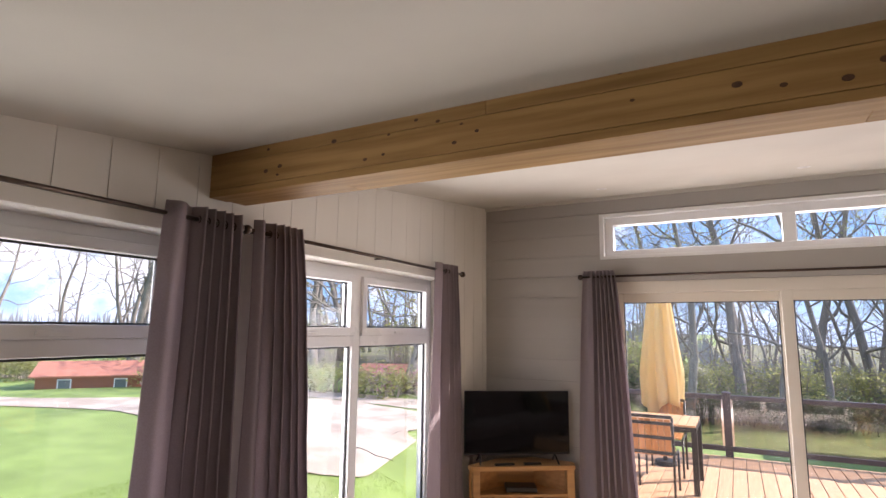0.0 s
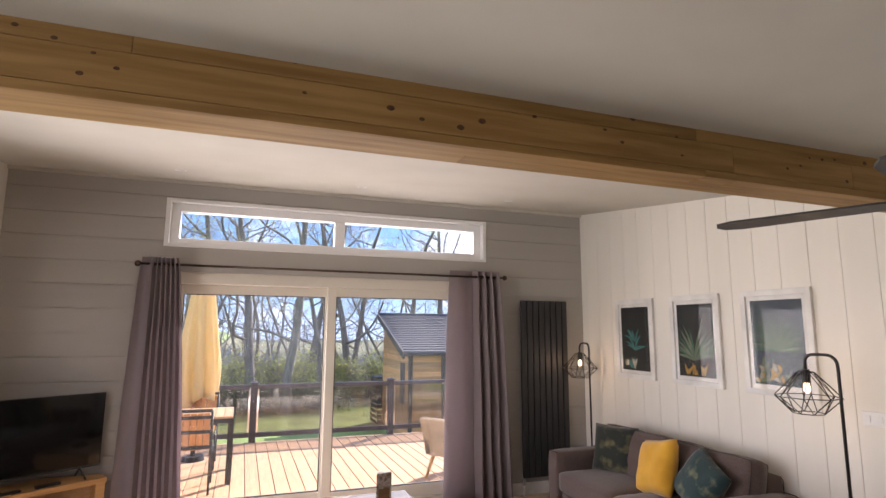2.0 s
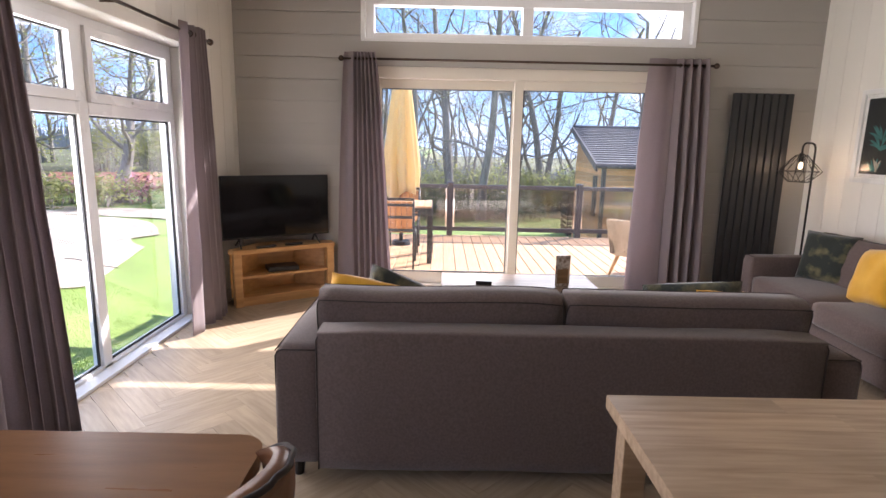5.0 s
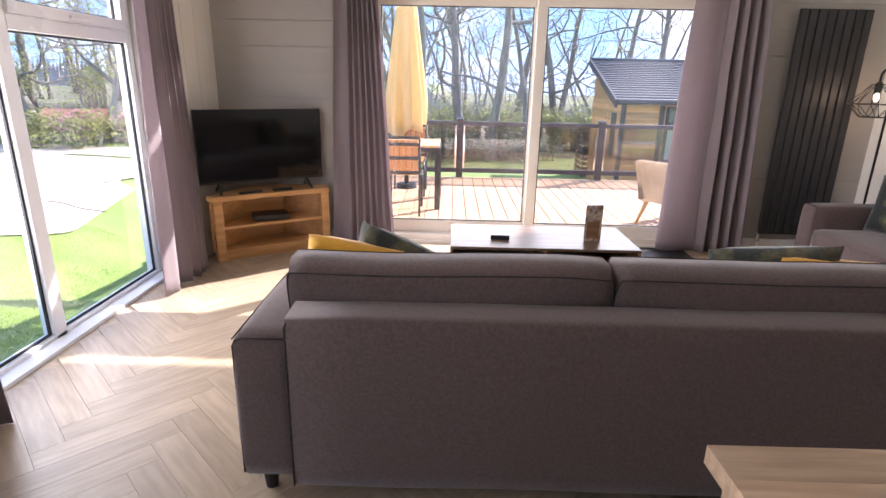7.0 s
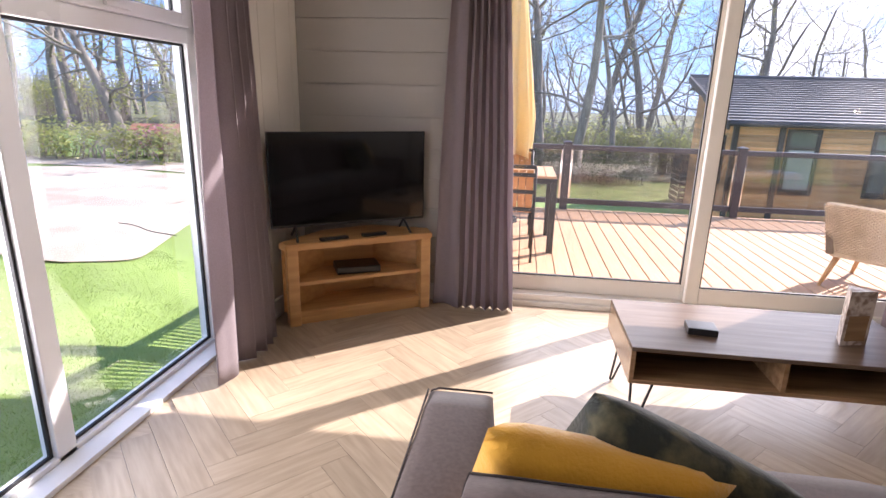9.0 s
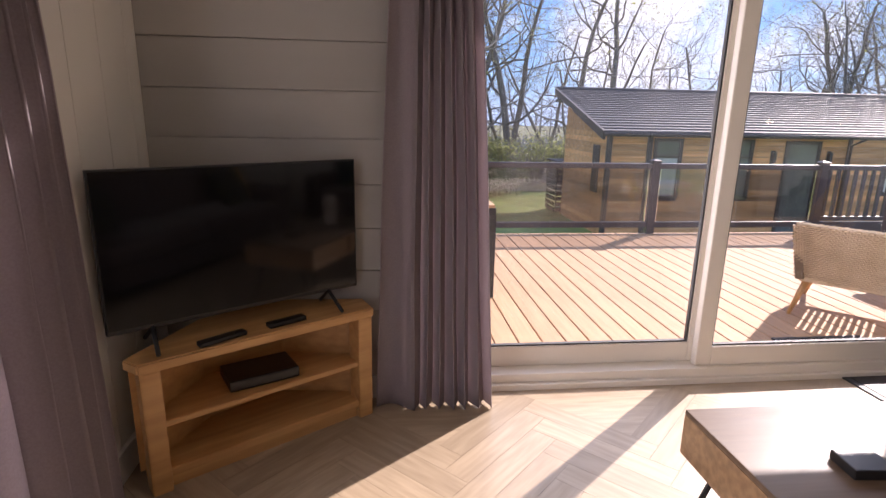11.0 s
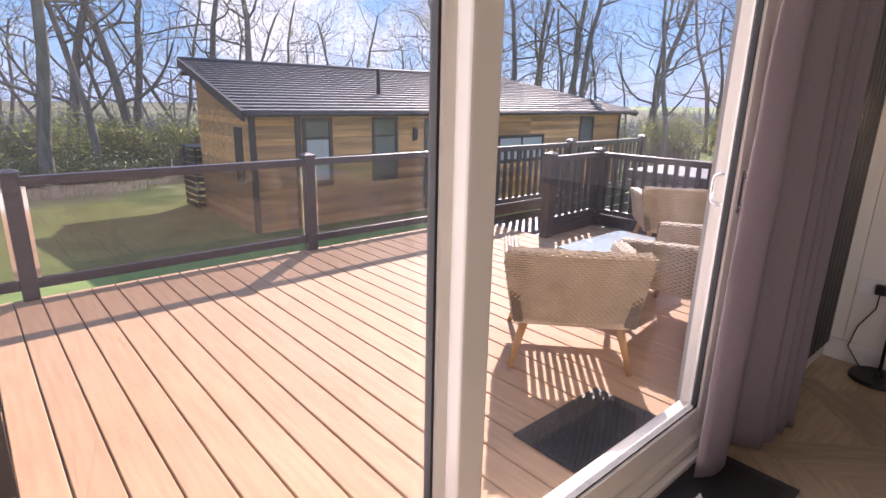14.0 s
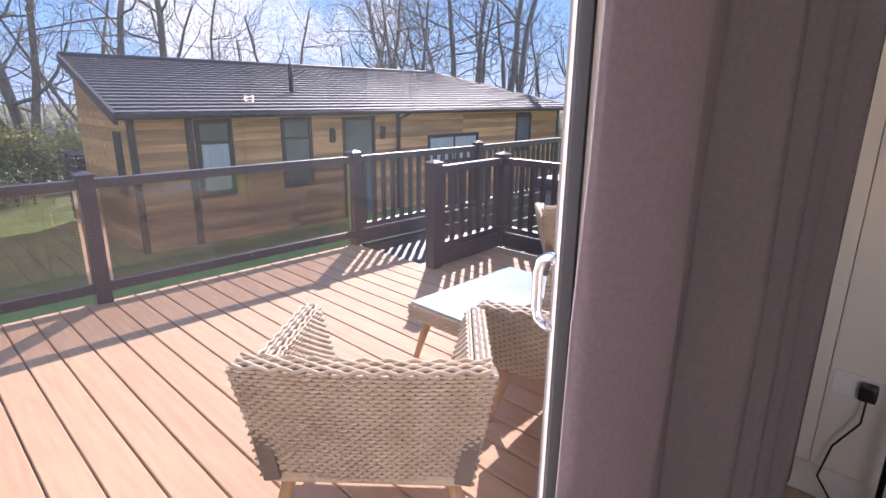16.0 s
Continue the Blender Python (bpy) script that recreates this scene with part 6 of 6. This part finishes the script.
kinds = [make_tree(11, 15, 0.18, 500), make_tree(12, 17, 0.21, 300), make_tree(13, 14, 0.14, 900), make_tree(14, 18, 0.23, 200), make_tree(15, 13, 0.12, 1200)]
far_kinds = [make_tree(16, 16, 0.16, 500, 0.05, 3, "slender bare tree deep in the wood"), make_tree(17, 15, 0.13, 700, 0.05, 3, "slender bare tree deep in the wood")]
rg = random.Random(21)
spots = [(-1.6, 23.6), (1.6, 24.6), (3.1, 26.0), (0.2, 27.0), (-4.2, 25.2), (22.5, 20.5), (25, 23.5), (28, 19.5), (31, 22), (29, 15), (34, 17), (38, 20.5), (26, 18)]
for k in range(46):
    x, y = rg.uniform(-24, 36), rg.uniform(25.5, 38)
    y += 6 if -1 < x < 22 and y < 30.5 else 0
    if abs(y - 19 - 0.827 * (x - 1.5)) > 2.6:
        spots.append((x, y))
for k in range(8):
    spots.append((rg.uniform(-40, -18), rg.uniform(18, 30)))
for i, (x, y) in enumerate(spots):
    m = pose(x, y, ground_z(x, y), 0, 0, rg.uniform(0, 360))
    if i < len(kinds):
        kinds[i].matrix_world = m
    else:
        copy_thing(kinds[i % len(kinds)], m)
for i in range(100):
    x, y = (rg.uniform(-34, 60), rg.uniform(36, 62)) if i < 64 else (rg.uniform(32, 60), rg.uniform(10, 30)) if i < 78 else (rg.uniform(-65, -28), rg.uniform(14, 44))
    m = pose(x, y, ground_z(x, y), 0, 0, rg.uniform(0, 360))
    if i < 2:
        far_kinds[i].matrix_world = m
    else:
        copy_thing(far_kinds[i % 2], m)
thin = make_tree(18, 14, 0.12, 0, 0.12, 2, "thin bare tree far back in the wood")
for i in range(110):
    x, y = rg.uniform(-60, 80), rg.uniform(55, 95)
    m = pose(x, y, ground_z(x, y), 0, 0, rg.uniform(0, 360))
    if i == 0:
        thin.matrix_world = m
    else:
        copy_thing(thin, m)
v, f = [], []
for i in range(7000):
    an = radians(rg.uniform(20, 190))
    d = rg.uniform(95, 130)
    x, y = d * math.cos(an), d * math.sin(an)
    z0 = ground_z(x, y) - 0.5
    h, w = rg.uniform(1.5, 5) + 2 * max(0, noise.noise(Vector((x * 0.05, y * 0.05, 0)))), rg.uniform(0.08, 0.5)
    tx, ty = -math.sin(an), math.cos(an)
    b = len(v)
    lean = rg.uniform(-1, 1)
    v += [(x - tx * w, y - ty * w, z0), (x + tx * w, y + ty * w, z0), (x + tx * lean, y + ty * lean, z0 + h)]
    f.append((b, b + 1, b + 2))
tagged(raw("distant_wood", v, f, M_FARW), "wood far behind, haze put into its pale grey", "wood", "", "stuff")
near_tree = make_tree(31, 8.0, 0.18, 6000, 0.0, 4, "spreading tree in young leaf on the lawn's edge", 0.5, 0.26)
near_tree.matrix_world = pose(-12.6, 17.1, ground_z(-12.6, 17.1))
oak = make_tree(36, 8.5, 0.19, 5000, -0.02, 4, "wide old oak with low crooked limbs behind the drive", 0.36, 0.34)
oak.matrix_world = pose(-9.3, 15.6, ground_z(-9.3, 15.6))
shrubs = [leaf_clump("shrub", 41, 1500, 1.9, 1.2, 2.9, M_LEAF, "loose spring-green hedge shrub at the wood's edge", "shrub", 0.075, 80), leaf_clump("shrub", 42, 1300, 1.6, 1.1, 2.3, M_LEAF, "loose spring-green hedge shrub at the wood's edge", "shrub", 0.075, 65), leaf_clump("shrub", 43, 1300, 1.5, 0.9, 1.2, M_IVY, "low dark evergreen shrub", "shrub", 0.055), leaf_clump("shrub", 44, 1000, 1.3, 0.6, 0.85, M_LEAF, "low bright green flowerbed shrub beside the drive", "shrub", 0.06)]
spots = []
for k in range(34):
    spots.append((-22 + k * 1.35 + rg.uniform(-0.5, 0.5), 26.6 + rg.uniform(-1.0, 2.5), k % 2))
for k in range(46):
    spots.append((-34 + k * 1.7 + rg.uniform(-0.7, 0.7), 31 + rg.uniform(-1.5, 9), k % 2))
for k in range(16):
    spots.append((-6 + k * 0.8 + rg.uniform(-0.3, 0.3), 24.9 + rg.uniform(-0.5, 0.6), 2))
for k in range(10):
    spots.append((20.5 + k * 1.3, 18.5 + rg.uniform(0, 5), k % 2))
for k in range(14):
    spots.append((20.5 + k * 0.9, 10.5 + k * 0.45 + rg.uniform(-1, 1), k % 2))
for k in range(16):
    spots.append((26 + k * 0.9, 11 + k * 0.6 + rg.uniform(-1, 1), k % 2))
for k in range(18):
    spots.append((-30 + k * 1.4, 11.3 + 0.235 * (k * 1.4 - 5) + rg.uniform(-0.4, 0.4), 3))
done = set()
for i, (x, y, k) in enumerate(spots):
    if k < 2 and x < -6 and i % 3:
        continue
    if 3.6 < x < 20.5 and y < 30.5:
        y = 31.5
    m = pose(x, y, ground_z(x, y), 0, 0, rg.uniform(0, 360))
    if k not in done:
        done.add(k)
        shrubs[k].matrix_world = m
    else:
        copy_thing(shrubs[k], m)
M_PINK = surf("pink_blossom", (0.55, 0.24, 0.30), (0.40, 0.16, 0.22), 8, 0.7, 0.1, rand=0.1)
bloom = leaf_clump("flowering_shrub", 45, 700, 1.0, 0.5, 0.7, M_PINK, "pink flowering shrub in the bed beside the drive", "shrub", 0.05, 12)
bloom.matrix_world = pose(-10.4, 15.2, ground_z(-10.4, 15.2))
for x, y in ((-13.6, 14.5), (-9.2, 15.6)):
    copy_thing(bloom, pose(x, y, ground_z(x, y), 0, 0, 40 * x))
hose = [(-6.1 + 0.012 * k, 8.5 + 0.04 * math.sin(0.13 * k) + 0.003 * k) for k in range(60)]
hv = tube("garden_hose", [(a, b, ground_z(a, b) + 0.035) for a, b in hose], 0.006, M_BLACK, None, 8)
tagged(hv, "black garden hose lying along the gravel edge", "hose")
# low red outbuildings across the drive
M_CLAY = surf("clay_roof", (0.42, 0.17, 0.11), (0.33, 0.13, 0.085), 5, 0.8, 0.3, 25, big=0.15)


def outbuilding(label, x, y, rz, w, d, eave, ridge):
    th = thing("outbuilding", label, "outbuilding", x, y, -0.70, rz, "low outbuildings")
    part("wall", bx(-w / 2, w / 2, -d / 2, d / 2, 0, eave, bev=0.01), M_BRICK, th)
    for sg in (-1, 1):
        rp = part("roof", plan([(-w / 2 - 0.15, 0), (w / 2 + 0.15, 0), (w / 2 + 0.15, sg * (d / 2 + 0.15)), (-w / 2 - 0.15, sg * (d / 2 + 0.15))][::sg], 0, 0.05), M_CLAY, th)
        for q in rp.data.vertices:
            q.co.z += ridge - (ridge - eave) * abs(q.co.y) / (d / 2)
    for k in range(2):
        c = -w / 2 + w * (k + 0.5) / 2
        wd = part("window", bx(c - 0.2, c + 0.2, -d / 2 - 0.015, -d / 2 + 0.01, eave * 0.4, eave * 0.85), M_UPVC, th)
        part("pane", bx(c - 0.16, c + 0.16, -d / 2 - 0.02, -d / 2 - 0.014, eave * 0.45, eave * 0.8), M_DARKGL, wd)


outbuilding("low red brick outbuilding with a clay roof behind the oak", -11.9, 19.8, 20, 3.6, 2.2, 0.55, 0.92)
outbuilding("low red brick outbuilding across the drive", -19.4, 11.6, 50, 3.2, 1.8, 0.80, 1.16)

# ---- small pieces of the setting ----
# deck boards
nb = int((5.38 + 2.35) / 0.1555)
bm = bx(-0.0738, 0.0738, 0, 3.64, -0.028, 0, bev=0.004, seg=1)
board_me = bpy.data.meshes.new("board")
bm.to_mesh(board_me)
bm.free()
bm = bx(-0.0738, 0.0738, 0, 2.69, -0.028, 0, bev=0.004, seg=1)
board_short = bpy.data.meshes.new("board")
bm.to_mesh(board_short)
bm.free()
for k in range(nb):
    x = -4.275 + (k + 13) * 0.1555
    ob = link("board", board_me if x < 4.40 else board_short, M_DECK, deck)
    ob.location = (x, 5.705, DZ)

# grey horizontal boards on the far wall
zs = [0.0] + [0.046 + 0.2 * k for k in range(15)] + [2.985]
for a, b in zip(zs, zs[1:]):
    if b - a < 0.01:
        continue
    zc_holes = [h for h in (DOOR, (TRANSOM[0], TRANSOM[1], 2.425, 2.81))]
    cuts = sorted({a, b, *[z for h in zc_holes for z in h[2:] if a < z < b]})
    for z0, z1 in zip(cuts, cuts[1:]):
        spans = [(-2.15, 3.34)]
        for h in zc_holes:
            if h[2] < (z0 + z1) / 2 < h[3]:
                spans = [(-2.15, h[0]), (h[1], 3.34)]
        for x0, x1 in spans:
            part("board", bx(x0, x1, 5.437, 5.4505, z0 + (0.0045 if z0 == a else 0), z1), M_GREY, wall_far)
# cream vertical boards on the side walls
y = 2.755 - 0.215 * 29
while y < 5.43:
    y0, y1 = max(y, YB), min(y + 0.215, 5.436)
    if y1 > y0 + 0.01:
        part("board", bx(3.34, 3.3535, y0 + 0.0034, y1, 0.0, 3.02), M_CREAM, wall_right)
        cuts = sorted({y0, y1, *[q for w in (WIN_FAR, WIN_NEAR) for q in w[:2] if y0 < q < y1]})
        for a, b in zip(cuts, cuts[1:]):
            inside = any(w[0] < (a + b) / 2 < w[1] for w in (WIN_FAR, WIN_NEAR))
            part("board", bx(-2.1635, -2.15, a + (0.0034 if a == y0 else 0), b, 2.17 if inside else 0.0, 3.02), M_CREAM, wall_left)
    y += 0.215
# herringbone floor
PL, PW = 0.60, 0.12
bm = bx(-PL / 2 + 0.0006, PL / 2 - 0.0006, -PW / 2 + 0.0006, PW / 2 - 0.0006, -0.012, 0.0)
plank_me = bpy.data.meshes.new("plank")
bm.to_mesh(plank_me)
bm.free()
c45 = math.sqrt(0.5)
cells = []
for i in range(-60, 61):
    for j in range(-12, 13):
        for o in (0, 1):
            n = 5
            px, py = (i + n / 2 + 2 * n * j, i + 0.5) if o == 0 else (i + n + 0.5 + 2 * n * j, i + 1 - n / 2)
            x, y = (px - py) * PW * c45, (px + py) * PW * c45
            cells.append((x, y, o))
inside = [(x, y, o) for x, y, o in cells if -2.35 < x < 3.45 and -0.6 < y < 5.8]
inside.sort(key=lambda c: (abs(c[1] - 4.2) + 0.6 * abs(c[0] + 0.6)))
vs, fs = [], []
cnt = 0
for x, y, o in inside:
    ang = 45 if o == 0 else 135
    if -2.04 < x < 3.07 and y < 5.2 and cnt < 300:
        ob = link("plank", plank_me, M_FLOOR, floor)
        ob.matrix_basis = pose(x, y, 0, 0, 0, ang)
        cnt += 1
    else:
        m = pose(x, y, 0, 0, 0, ang)
        b = len(vs)
        poly = [m @ Vector((px * (PL / 2 - 0.0006), py * (PW / 2 - 0.0006), 0)) for px, py in ((-1, -1), (1, -1), (1, 1), (-1, 1))]
        for ax, lim, sg in ((0, -2.31, -1), (0, 3.35, 1), (1, 5.48, 1)):
            cut = []
            for a, c in zip(poly, poly[1:] + poly[:1]):
                ia, ic = sg * a[ax] <= sg * lim, sg * c[ax] <= sg * lim
                if ia:
                    cut.append(a)
                if ia != ic:
                    cut.append(a.lerp(c, (lim - a[ax]) / (c[ax] - a[ax])))
            poly = cut
            if len(poly) < 3:
                break
        if len(poly) >= 3:
            vs += [(q.x, q.y, -0.0005) for q in poly]
            fs.append(tuple(range(b, b + len(poly))))
tagged(raw("outer_planks", vs, fs, M_FLOOR, floor), kind="stuff")
